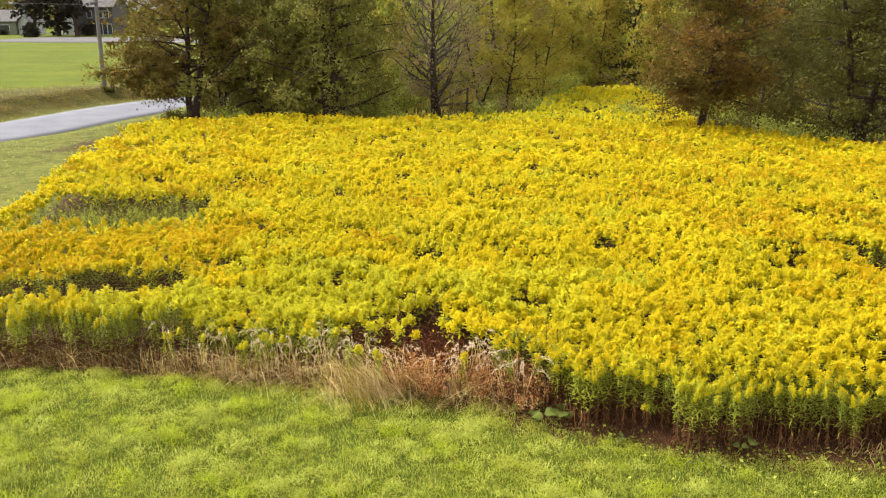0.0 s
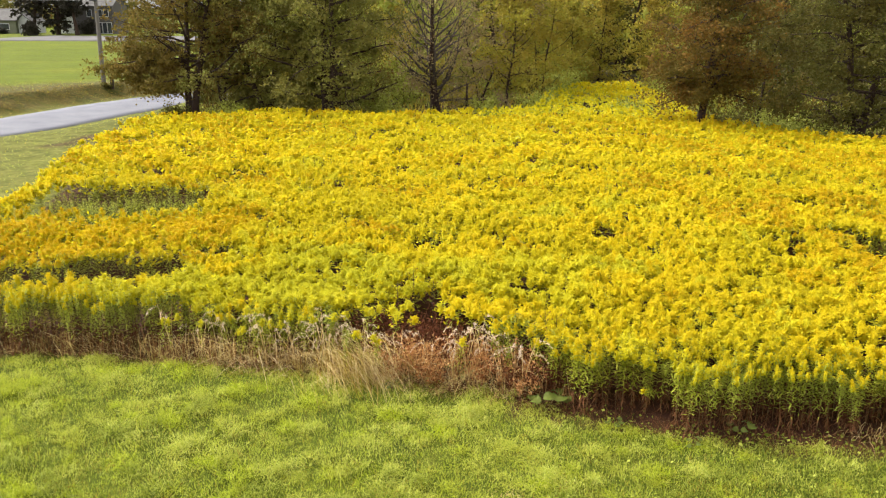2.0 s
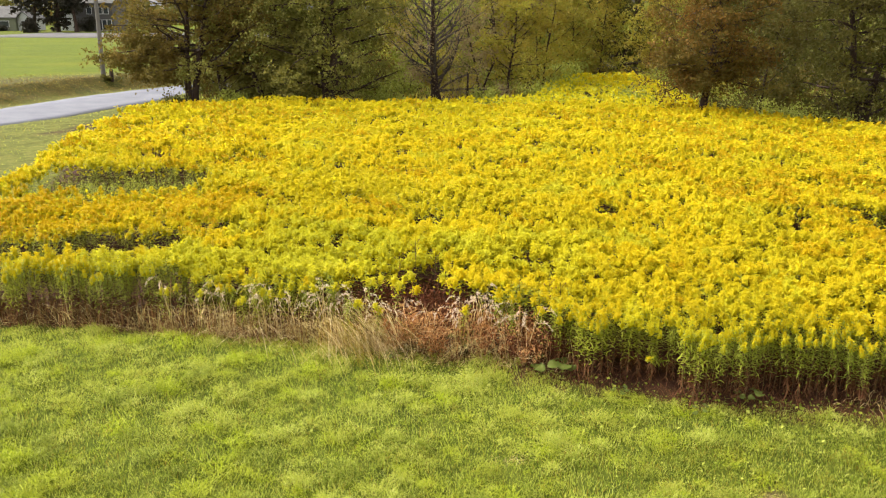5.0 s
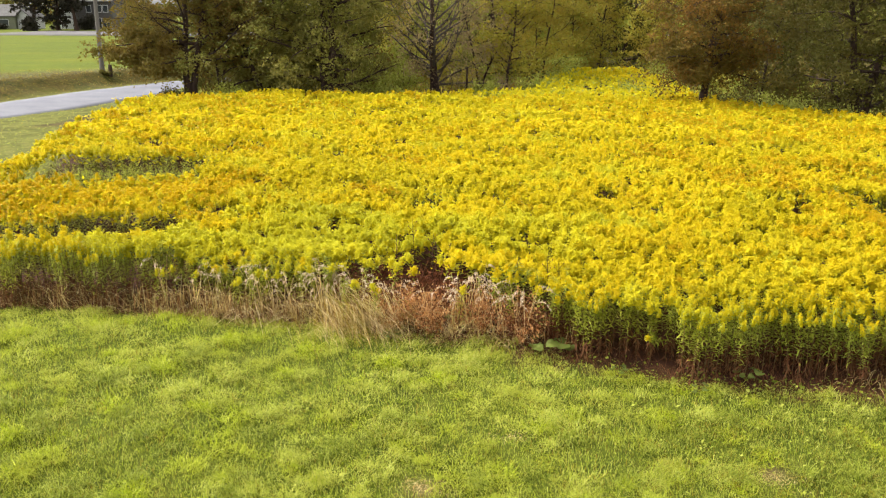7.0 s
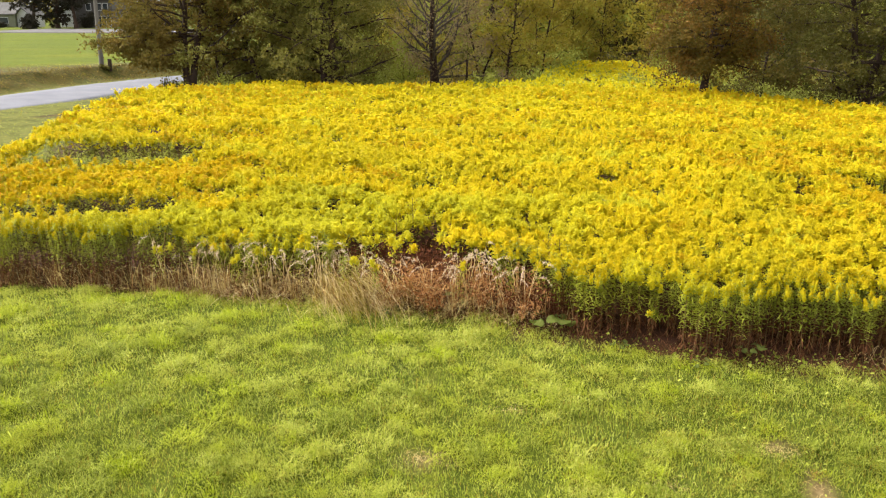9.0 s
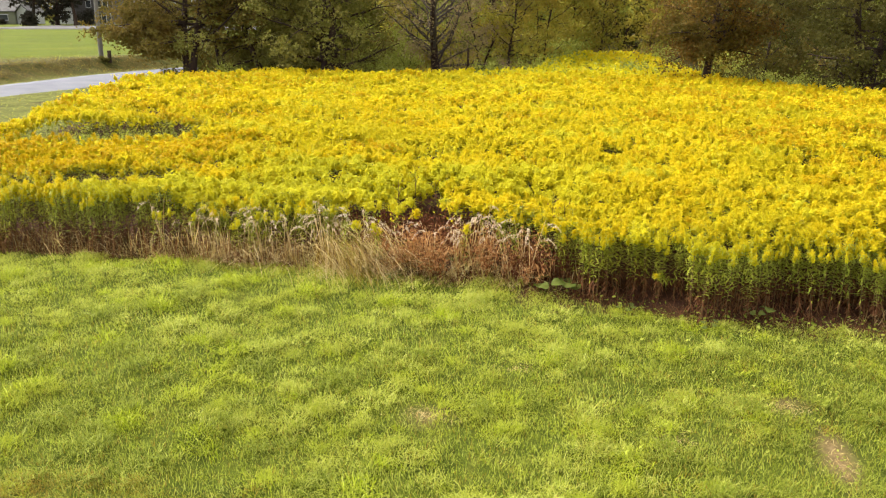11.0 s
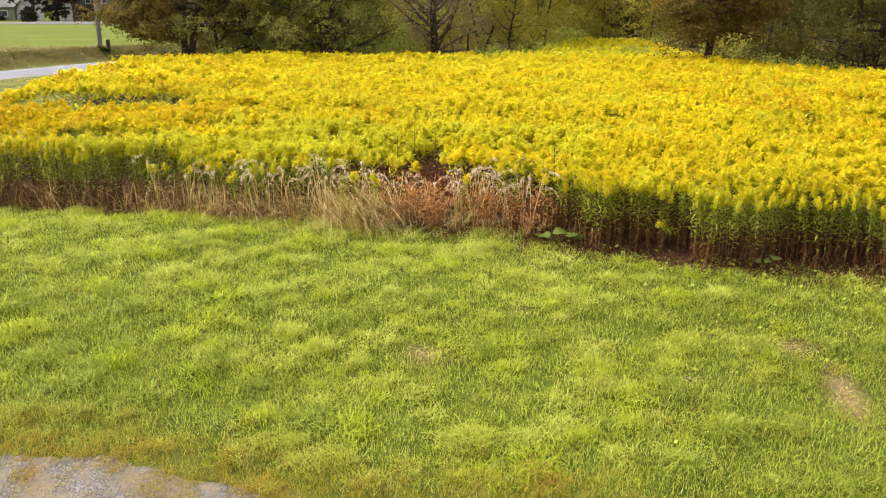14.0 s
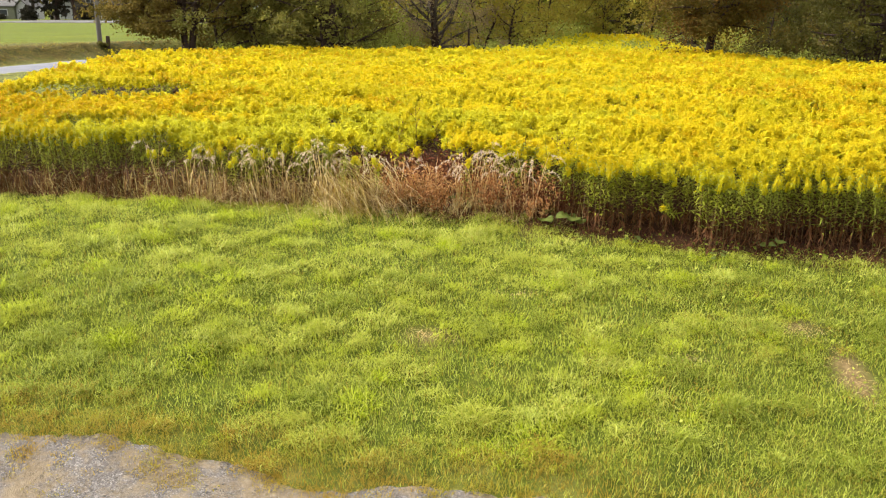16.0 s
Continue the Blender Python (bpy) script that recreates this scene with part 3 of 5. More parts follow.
def field_points():
    rng = np.random.default_rng(7)
    out = []
    for y0, y1, step in ((11.5, 17.5, 0.152), (17.5, 24.0, 0.18), (24.0, 34.0, 0.23), (34.0, 61.0, 0.28)):
        x1 = 3 + y1 * 0.6
        gx, gy = np.meshgrid(np.arange(-16.5, min(32.0, x1 + 2), step), np.arange(y0, y1, step))
        p = np.stack([gx.ravel(), gy.ravel()], -1) + rng.uniform(-0.55, 0.55, (gx.size, 2)) * step
        p = p[np.abs(p[:, 0]) < 3.0 + p[:, 1] * 0.6]
        out.append(p)
    p = np.concatenate(out)
    x, y = p.T
    ragged = 0.25 * wave(x, y, 1.6, 51) + 0.12 * wave(x, y, 0.5, 52)
    keep = inside(FIELD, x + ragged * 0.6, y + ragged)
    for hole in (HOLLOW_FAR, HOLLOW_NEAR, HOLLOW_SIDE):
        keep &= ~inside(hole, x + ragged * 0.5, y + ragged * 0.5)
    front = np.interp(x, FRONT_X, FRONT_Y)
    straw = (x > -5.6) & (x < 1.9) & (y - front < 0.36 + ragged)
    keep &= ~straw | (rng.random(len(x)) < 0.25)
    keep &= ~((x > -0.2) & (x < 1.7) & (y - front < 0.75 + ragged)) | (rng.random(len(x)) < 0.15)
    keep &= ~inside(RUST_PATCH, x + ragged * 0.3, y + ragged * 0.5) | (rng.random(len(x)) < 0.12)
    # thin spots, where the green shows between the plumes
    keep &= ((wave(x, y, 3.2, 53) + 0.7 * wave(x, y, 1.1, 54)) > -1.0 + rng.normal(0, 0.2, len(x))) | (y - front < 1.6)
    return p[keep], rng


def make_field():
    p, rng = field_points()
    x, y = p.T
    n = len(x)
    front = np.interp(x, FRONT_X, FRONT_Y)
    tall = 1.16 + 0.10 * wave(x, y, 5, 61) + 0.05 * wave(x, y, 1.5, 62) + rng.normal(0, 0.06, n)
    # the dry strip keeps the front plants behind it low and thin
    in_straw = (x > -5.4) & (x < 2.0) & (y - front < 1.3)
    tall *= np.where(in_straw, np.clip(0.8 + 0.2 * (y - front), 0.8, 1), 1)
    tall *= np.where((x < -5) & (y > 17.6) & (y < 21.5), 0.95, 1)
    at = np.stack([x, y, ground_z(x, y) - 0.01], -1)
    turn, tilt = rng.uniform(0, 6.28, n), rng.normal(0, 0.05, (n, 2))
    # ripeness: golden at the two sides and far back, lime in the middle of the front
    ripe = 0.6 * wave(x, y, 7, 71) + 0.65 * wave(x, y, 2.2, 72) + rng.normal(0, 0.12, n)
    ripe += np.where((x < -4.8 + 0.6 * wave(x, y, 2.0, 74)) & (y > 17) & (y < 21.8), 1.3, 0) + np.clip((x - 5.5) / 6, 0, 0.7) * (y > 15.5) + np.clip((-4 - x) / 6, 0, 0.4) * (y > 26) - 1.0 * np.exp(-(((x + 1.5) / 4.5) ** 2 + ((y - 16.5) / 3) ** 2))
    ripe -= 0.9 * ((y > 42) & (x > 1.5)) * (rng.random(n) < 0.75) - np.clip((y - 28) / 30, 0, 0.35)
    ripe -= 0.8 * ((y < 16.2) & (x < -1.5))
    hue = np.where(ripe > 0.75, 1, np.where(ripe < -0.6, 2, 0))
    walls = np.zeros(n, bool)
    for hole, grow in ((HOLLOW_FAR, 1.2), (HOLLOW_NEAR, 1.2), (HOLLOW_SIDE, 1.0)):
        mid = np.mean(hole, axis=0)
        walls |= inside([tuple(mid + (np.array(c) - mid) * (1.12, 1.0 + grow / 2)) for c in hole], x, y)
    level = np.where((y - front < 0.95) | walls & (y < 27), 0, np.where(y < 19.5, 1, np.where(y < 29, 2, 3)))
    green_only = (rng.random(n) < 0.05 + 0.15 * np.clip((y - 28) / 8, 0, 1) + 0.3 * (in_straw & (y - front < 0.8)) + 0.35 * np.clip(-0.35 - wave(x, y, 1.6, 73), 0, 1) + 0.66 * ((y > 42) & (x > 1.5)) * (1 - 0.6 * np.exp(-(((x - 11.5) / 2.2) ** 2 + ((y - 54) / 4) ** 2))))
    petals = [YELLOW, GOLDEN, LIME]
    root = thing("goldenrod_field", 0, 20, 0.1, "dense stand of flowering yellow goldenrod with green leafy stems", "wildflowers", kind="stuff")
    root.matrix_basis = Matrix.Identity(4)
    # the nearest 160 stems of the front edge stand as plants of their own
    edge = np.flatnonzero((level == 0) & (y - front < 0.55) & (x > 1.6) & (x < 8.2))[:110]
    edge = np.concatenate([edge, np.flatnonzero((level == 0) & (y - front < 0.5) & (x < -5.2) & (x > -9.2))[:70]])
    single = np.zeros(n, bool)
    single[edge] = True
    for lv in (0, 1, 2, 3):
        for hu in (0, 1, 2):
            g = Geo()
            kinds = (7, 7, 6, 5)[lv]
            pick = rng.integers(0, kinds, n)
            for k in range(kinds):
                sel = np.flatnonzero((level == lv) & (hue == hu) & (pick == k) & ~single)
                if not len(sel):
                    continue
                v, q, m = goldenrod(100 + 37 * lv + k, lv, rng.uniform(1.05, 1.3))
                bare = green_only[sel]
                for some, drop in ((sel[~bare], False), (sel[bare], True)):
                    if len(some):
                        wide = tall * rng.uniform(0.95, 1.15, n)
                        for some in (some[y[some] < 20], some[y[some] >= 20]):
                            use = (m != 0) & (m != 4) if drop else np.ones(len(m), bool)
                            if len(some) and y[some[0]] >= 20:
                                use &= (m < 2) | (m == 4)
                            if len(some):
                                g.add(*spread((v, q[use], m[use]), at[some], turn[some], wide[some], tilt[some], tall[some]))
            part("goldenrod_stand", g, [petals[hu], WEED, STEM, WILT, BUD], root)
    # leafy cards under the plumes, bud-bright to lighten the dark gaps, and knee-high green growth in the hollows
    g = Geo()
    m = rng.random(n) < 0.98
    c = at[m] + np.stack([rng.normal(0, 0.12, m.sum()), rng.normal(0, 0.12, m.sum()), tall[m] * rng.uniform(0.70, 0.92, m.sum())], -1)
    c = np.concatenate([c + rng.normal(0, 0.08 + 0.02 * k, c.shape) * [1, 1, 0.5] for k in range(3)])
    c = c[(c[:, 1] - np.interp(c[:, 0], FRONT_X, FRONT_Y)) > 0.6]
    for hole in (HOLLOW_FAR, HOLLOW_NEAR, HOLLOW_SIDE):
        c = c[~inside(hole, c[:, 0], c[:, 1])]
    g.add(*cards(rng, c, np.clip(0.085 + 0.006 * (c[:, 1] - 14), 0.085, 0.25), 0.45, 0.5), np.where((c[:, 1] > 42) & (c[:, 0] > 1.5) & (rng.random(len(c)) < 0.15), 1, 0))
    leafy = goldenrod(901, 0)
    use = leafy[2] == 1
    hx, hy = rng.uniform(-12.8, -6, 2000), rng.uniform(16, 26, 2000)
    deep = inside(HOLLOW_FAR, hx, hy) | (inside(HOLLOW_NEAR, hx, hy) & (rng.random(2000) < 0.1))
    hx, hy = hx[deep], hy[deep]
    k = len(hx)
    g.add(*spread((leafy[0], leafy[1][use], leafy[2][use]), np.stack([hx, hy, ground_z(hx, hy) - 0.2], -1), rng.uniform(0, 6.28, k), rng.uniform(0.7, 1.0, k), rng.normal(0, 0.1, (k, 2)), np.where((hy > 23.2) | (hy < 20) & (hy > 17.2), rng.uniform(0.85, 1.15, k), rng.uniform(0.4, 0.75, k))))
    # leafy growth fills the far hollow to its back wall, mostly dark to paint its shade
    hx, hy = rng.uniform(-12.6, -6.6, 6500), rng.uniform(21.6, 25.6, 6500)
    deep = inside([(a, b + (0.5 if b > 23.5 else 0.0)) for a, b in HOLLOW_FAR], hx, hy)
    hx, hy = hx[deep], hy[deep]
    hz = ground_z(hx, hy) + rng.uniform(0.05, 1.0, len(hx)) * np.interp(hy, [21.6, 23.0, 24.2, 25.6], [0.2, 0.35, 0.8, 0.9])
    g.add(*cards(rng, np.stack([hx, hy, hz], -1), rng.uniform(0.07, 0.16, len(hx)), 0.35, 0.35), np.where(rng.random(len(hx)) < 0.12, 1, 4))
    part("leaf_layer", g, [BUD, WEED, STEM, WILT, LEAF_DARK], root)
    # single plants, built once in six forms and copied
    forms = []
    for k in range(6):
        v, q, m = goldenrod(300 + k, 0, 0.75)
        forms.append([(name, slot, (v, q[m == slot])) for name, slot in (("flower_head", 0), ("leaf_spiral", 1), ("stem", 2), ("wilted_foot", 3), ("budding_spray", 4))])
    made = {}
    for i in edge:
        key = (int(rng.integers(0, 6)), int(hue[i]))
        m = pose(*at[i], tilt[i, 0] * 40, tilt[i, 1] * 40, math.degrees(turn[i]))
        s = float(tall[i])
        if key not in made:
            ob = thing("goldenrod_plant", 0, 0, 0, "tall goldenrod with yellow plume, narrow leaves and browned foot", "goldenrod", "goldenrod along the field edge")
            for name, slot, (v, q) in forms[key[0]]:
                tagged(part(name, Geo().add(v, q), [petals[key[1]], WEED, STEM, WILT, BUD][slot], ob), kind="" if slot == 2 else "stuff")
            ob.matrix_basis = m @ Matrix.Diagonal((s, s, s, 1))
            made[key] = ob
        else:
            c = copy_thing(made[key], m)
            c.matrix_basis = m @ Matrix.Diagonal((s, s, s, 1))
    # one stem has toppled out of the front edge
    ob = thing("goldenrod_plant", 0, 0, 0, "toppled goldenrod lying out from the field edge, plume near the ground", "goldenrod")
    for name, slot, (v, q) in forms[2]:
        tagged(part(name, Geo().add(v, q), [YELLOW, WEED, STEM, WILT, BUD][slot], ob), kind="" if slot == 2 else "stuff")
    ob.matrix_basis = pose(4.0, 13.05, float(ground_z(4.0, 13.05)) + 0.05, 38, -58, 0)


make_field()

# ---- weeds, straw and seed heads along the field's edge ----


def straw_tuft(seed, n, length, spread_out, droop, width=0.006):
    rng = np.random.default_rng(seed)
    a = rng.uniform(0, 6.28, n)
    out = rng.uniform(0.05, spread_out, n)
    way = unit(np.stack([np.cos(a) * out, np.sin(a) * out, np.ones(n)], -1))
    root = np.stack([rng.normal(0, 0.05, n), rng.normal(0, 0.05, n), np.zeros(n)], -1)
    v, q = blades(rng, root, way, length * rng.uniform(0.6, 1.1, n), np.full(n, width), droop * rng.uniform(0.3, 1.2, n), 3)
    return v, q, np.zeros(len(q), int)


def make_straw():
    rng = np.random.default_rng(90)
    g = Geo()
    # bent tufts, in clumps that lean together
    for k in range(5):
        n = 130
        x = rng.uniform(-10.5, 1.7, n)
        f = np.interp(x, FRONT_X, FRONT_Y)
        y = f + np.abs(rng.normal(0, 0.36, n)) - 0.02
        keep = rng.random(n) < np.interp(x, [-10.5, -6.5, -4, -2.4, -1.1, -0.7, 1.7], [0.25, 0.35, 0.6, 1.0, 0.9, 0.2, 0.2]) * (0.7 + 0.7 * wave(x, y, 0.7, 93))
        x, y = x[keep], y[keep]
        n = len(x)
        at = np.stack([x, y, ground_z(x, y)], -1)
        high = np.interp(x, [-10, -6, -4.5, -1.5], [0.5, 0.6, 0.85, 1.0]) * (1 + 0.3 * wave(x, y, 0.8, 91))
        tilt = rng.normal(0, 0.3, (n, 2)) + np.stack([0.2 + 0.5 * wave(x, y, 0.9, 94) + 0.6 * ((x > -3.2) & (x < -0.6)), -0.3 + 0.3 * wave(x, y, 0.7, 95)], -1)
        g.add(*spread(straw_tuft(k, 15, 1.0, 1.2, 0.7, 0.006), at, rng.uniform(0, 6.28, n), high * rng.uniform(0.4, 1.05, n), tilt), )
    # brown stalks of the dead growth, thick in some places and open in others
    n = 4200
    x = rng.uniform(-12.5, 2.3, n)
    y = np.interp(x, FRONT_X, FRONT_Y) - 0.03 + np.abs(rng.normal(0.08, 0.34, n))
    keep = (wave(x, y, 0.45, 96) + 0.5 * wave(x, y, 0.2, 97) > -0.15 + rng.normal(0, 0.25, n)) & ((x < -0.9) | (rng.random(n) < 0.3))
    x, y = x[keep], y[keep]
    n = len(x)
    way = unit(np.stack([0.22 * wave(x, y, 0.5, 98) + rng.normal(0.04, 0.16, n), 0.2 * wave(x, y, 0.6, 99) + rng.normal(-0.06, 0.16, n), np.ones(n)], -1))
    ln = rng.uniform(0.25, 0.8, n) * np.interp(x, [-12, -6, -4, 0], [0.8, 0.85, 1.1, 1.1])
    pale = np.interp(x, [-12, -6, -4, -2, 2], [0.12, 0.15, 0.35, 0.45, 0.3])
    draw = rng.random(n)
    g.add(*blades(rng, np.stack([x, y, ground_z(x, y)], -1), way, ln, np.full(n, 0.009), rng.uniform(0, 0.3, n), 3), np.repeat(np.where(draw < pale, 0, np.where(draw < 0.78, 2, 1))[None], 3, 0).ravel())
    # long pale stalks fallen across one another and out over the lawn
    n = 760
    x = np.concatenate([rng.uniform(-11.5, 1.2, 420), rng.normal(-2.8, 1.6, 340)])
    y = np.interp(x, FRONT_X, FRONT_Y) + rng.uniform(-0.08, 0.4, n)
    a = np.where(rng.random(n) < 0.65, rng.normal(-0.5, 0.4, n), rng.normal(-2.5, 0.4, n))
    way = unit(np.stack([np.cos(a), np.sin(a) * 0.6, rng.uniform(0.0, 1.1, n)], -1))
    root = np.stack([x, y, ground_z(x, y) + rng.uniform(0.02, 0.5, n)], -1)
    g.add(*blades(rng, root, way, rng.uniform(0.35, 1.0, n), rng.uniform(0.006, 0.011, n), rng.uniform(0.3, 0.9, n), 3))
    # trampled litter on the ground along the edge
    n = 900
    x = rng.uniform(-12, 2, n)
    y = np.interp(x, FRONT_X, FRONT_Y) + rng.normal(-0.02, 0.1, n)
    a = rng.uniform(0, 6.28, n)
    way = unit(np.stack([np.cos(a), np.sin(a) * 0.5, rng.uniform(0.0, 0.35, n)], -1))
    g.add(*blades(rng, np.stack([x, y, ground_z(x, y) + rng.uniform(0.02, 0.1, n)], -1), way, rng.uniform(0.1, 0.4, n), np.full(n, 0.008), rng.uniform(0.1, 0.5, n), 3), np.repeat(np.where(rng.random(n) < 0.45, 0, 2)[None], 3, 0).ravel())
    # a bleached clump at the right end of the edge
    n = 160
    x, y = rng.normal(7.6, 0.45, n), 11.95 + np.abs(rng.normal(0, 0.18, n))
    way = unit(np.stack([rng.normal(0, 0.4, n), rng.normal(-0.3, 0.4, n), np.ones(n)], -1))
    g.add(*blades(rng, np.stack([x, y, ground_z(x, y)], -1), way, rng.uniform(0.25, 0.6, n), np.full(n, 0.012), rng.uniform(0.2, 0.9, n), 3))
    # a mound of fine pale grass combed over to the lawn
    n = 720
    x, y = rng.normal(-1.65, 0.42, n), 13.72 + rng.normal(0, 0.26, n)
    root = np.stack([x, y, ground_z(x, y) + np.clip(rng.normal(0.35, 0.25, n), 0, 0.85)], -1)
    a = rng.normal(-0.85, 0.35, n)
    way = unit(np.stack([np.cos(a), np.sin(a), rng.normal(0.25, 0.45, n)], -1))
    g.add(*blades(rng, root, way, rng.uniform(0.4, 0.95, n), np.full(n, 0.007), rng.uniform(0.3, 0.9, n), 3), np.repeat(np.where(rng.random(n) < 0.3, 3, 0)[None], 3, 0).ravel())
    tagged(new("dry_grass_strip", g.mesh("dry_grass_strip", [STRAW, WILT, TAN, GRASS_DRY])), "bleached and brown dry tall grass bent over along the lawn edge", "dry grass", kind="stuff")


make_straw()


def dead_weed(seed, leaves, stems=5):
    """A bushy dead weed about 0.9 m tall: forked brown stems with curled rust leaves. slots: 0 leaf, 1 stem."""
    rng = np.random.default_rng(seed)
    g = Geo()
    for _ in range(stems):
        a, out = rng.uniform(0, 6.28), rng.uniform(0.1, 0.4)
        s = np.linspace(0, 1, 4)
        top = rng.uniform(0.65, 1.0)
        line = np.stack([np.cos(a) * out * s**1.4, np.sin(a) * out * s**1.4, top * s], -1)
        g.add(*tube(line, np.array([0.007, 0.006, 0.004, 0.002]), 3), 1)
        n = leaves // stems
        f = rng.uniform(0.25, 1, n)
        c = np.stack([np.interp(f, s, line[:, k]) for k in range(3)], -1) + rng.normal(0, 0.06, (n, 3))
        g.add(*cards(rng, c, rng.uniform(0.04, 0.1, n), 0.1, 0.32), 0)
    return g


def seed_head(seed):
    """A dried weed with white downy plumes. slots: 0 fluff, 1 stem."""
    rng = np.random.default_rng(seed)
    g = Geo()
    for _ in range(4):
        a, out = rng.uniform(0, 6.28), rng.uniform(0.05, 0.3)
        s = np.linspace(0, 1, 4)
        top = rng.uniform(0.75, 1.0)
        line = np.stack([np.cos(a) * out * s**1.5, np.sin(a) * out * s**1.5, top * s], -1)
        g.add(*tube(line, np.array([0.005, 0.005, 0.004, 0.002]), 3), 1)
        n = 64
        f = rng.uniform(0, 1, n)
        hook = rng.uniform(0.08, 0.26)
        tip = line[-1] + np.stack([np.cos(a) * hook * f, np.sin(a) * hook * f, 0.16 * f - 0.24 * f * f - 0.08], -1)
        g.add(*cards(rng, tip + rng.normal(0, 0.014, (n, 3)) * (1.3 - f)[:, None], rng.uniform(0.012, 0.034, n), 0.1, 0.35), 0)
    return g


def place_weeds(maker, forms, spots, name, materials, label, category, group):
    """spots: x, y, height. Each is a thing with its stem and leaves as parts."""
    rng = np.random.default_rng(len(spots))
    made = {}
    for i, (x, y, h) in enumerate(spots):
        k = i % forms
        m = pose(x, y, float(ground_z(x, y)), rng.uniform(-9, 9), rng.uniform(-9, 9), rng.uniform(0, 360))
        if k not in made:
            ob = thing(name, 0, 0, 0, label, category, group)
            v, q, sl = maker(500 + 13 * k + len(name)).arrays()
            for pname, slot in (materials[0][0], 0), (materials[1][0], 1):
                tagged(part(pname, Geo().add(v, q[sl == slot]), materials[slot][1], ob), kind="stuff")
            made[k] = ob
        else:
            ob = copy_thing(made[k], m)
        ob.matrix_basis = m @ Matrix.Diagonal((h, h, h, 1))


rng = np.random.default_rng(33)
rusty, dark = [], []
while len(rusty) + len(dark) < 112:
    x, y = rng.uniform(-2.0, 1.8), rng.uniform(12.8, 15.7)
    back = y - float(np.interp(x, FRONT_X, FRONT_Y))
    # weeds deeper in the patch turn maroon, the hollow's shade put into their colour
    if inside(RUST_PATCH, x, y) or (-0.9 < x < 1.7 and 0 < back < 0.9):
        (rusty if back < rng.uniform(0.45, 0.8) and x > -1.0 else dark).append((x, y, rng.uniform(0.6, 0.95) + 0.1 * (back > 0.8)))
dark += [(x, float(np.interp(x, FRONT_X, FRONT_Y)) + rng.uniform(0.0, 0.5), rng.uniform(0.55, 0.9)) for x in rng.uniform(1.1, 2.2, 14)]
place_weeds(lambda s: dead_weed(s, 190), 6, rusty, "dead_weed", [("foliage", RUST), ("stalk", WILT)], "dead rust-orange weed with curled leaves at the field edge", "dead weed", "rusty weeds of the field edge")
place_weeds(lambda s: dead_weed(s, 95, 7), 6, dark, "dead_weed", [("foliage", MAROON), ("stalk", WILT)], "dead maroon-brown weed with shrivelled leaves, darkened for shade behind dry grass", "dead weed", "maroon weeds of the field edge")
spots = [(x, float(np.interp(x, FRONT_X, FRONT_Y)) + rng.uniform(0.15, 0.7), rng.uniform(0.95, 1.2)) for x in
         (-5.2, -4.6, -4.0, -3.5, -3.1, -2.5, -2.3, -2.0, -1.6, -1.2, -0.8, -0.2, 0.2, 0.3, 0.4, 0.5, 0.58, 0.66, 0.75, 0.85, 1.0, 1.1, 1.3, 1.45, -2.1, -1.95, -4.3, -3.3, -2.9, -2.7, -2.2, -1.9, -1.8, -1.4)]
place_weeds(seed_head, 5, spots, "downy_weed", [("seed_plume", FLUFF), ("stalk", STRAW)], "dry weed gone to white downy seed plumes", "weed", "downy weeds of the field edge")


def dead_stalk(x, y, height, seed):
    """A bare dark stalk with a few short side twigs and dried heads."""
    rng = np.random.default_rng(seed)
    ob = thing("dead_stalk", x, y, float(ground_z(x, y)), "tall bare dark brown dead weed stalk above the goldenrod", "dead weed", "dead stalks")
    s = np.linspace(0, 1, 5)
    line = np.stack([rng.normal(0, 0.05) * s, rng.normal(0, 0.05) * s, height * s], -1)
    part("stem", Geo().add(*tube(line, np.linspace(0.009, 0.003, 5), 4)), BARK, ob)
    for k in range(6):
        f = 0.55 + 0.07 * k
        a = k * 2.4
        p = np.array([np.interp(f, s, line[:, i]) for i in range(3)])
        tip = p + np.array([np.cos(a) * 0.09, np.sin(a) * 0.09, 0.12])
        twig = part("twig", Geo().add(*tube([p, (p + tip) / 2 + [0, 0, 0.01], tip], [0.004, 0.003, 0.002], 3)), BARK, ob)
        part("dried_head", Geo().add(*tube([tip - [0, 0, 0.012], tip, tip + [0, 0, 0.02]], [0.004, 0.014, 0.004], 5)), WILT, twig)


for i, (x, y, h) in enumerate(((-0.55, 15.6, 1.55), (-0.2, 15.3, 1.35), (-0.9, 15.4, 1.3), (1.9, 13.6, 1.35), (2.15, 13.7, 1.25))):
    dead_stalk(x, y, h, 600 + i)


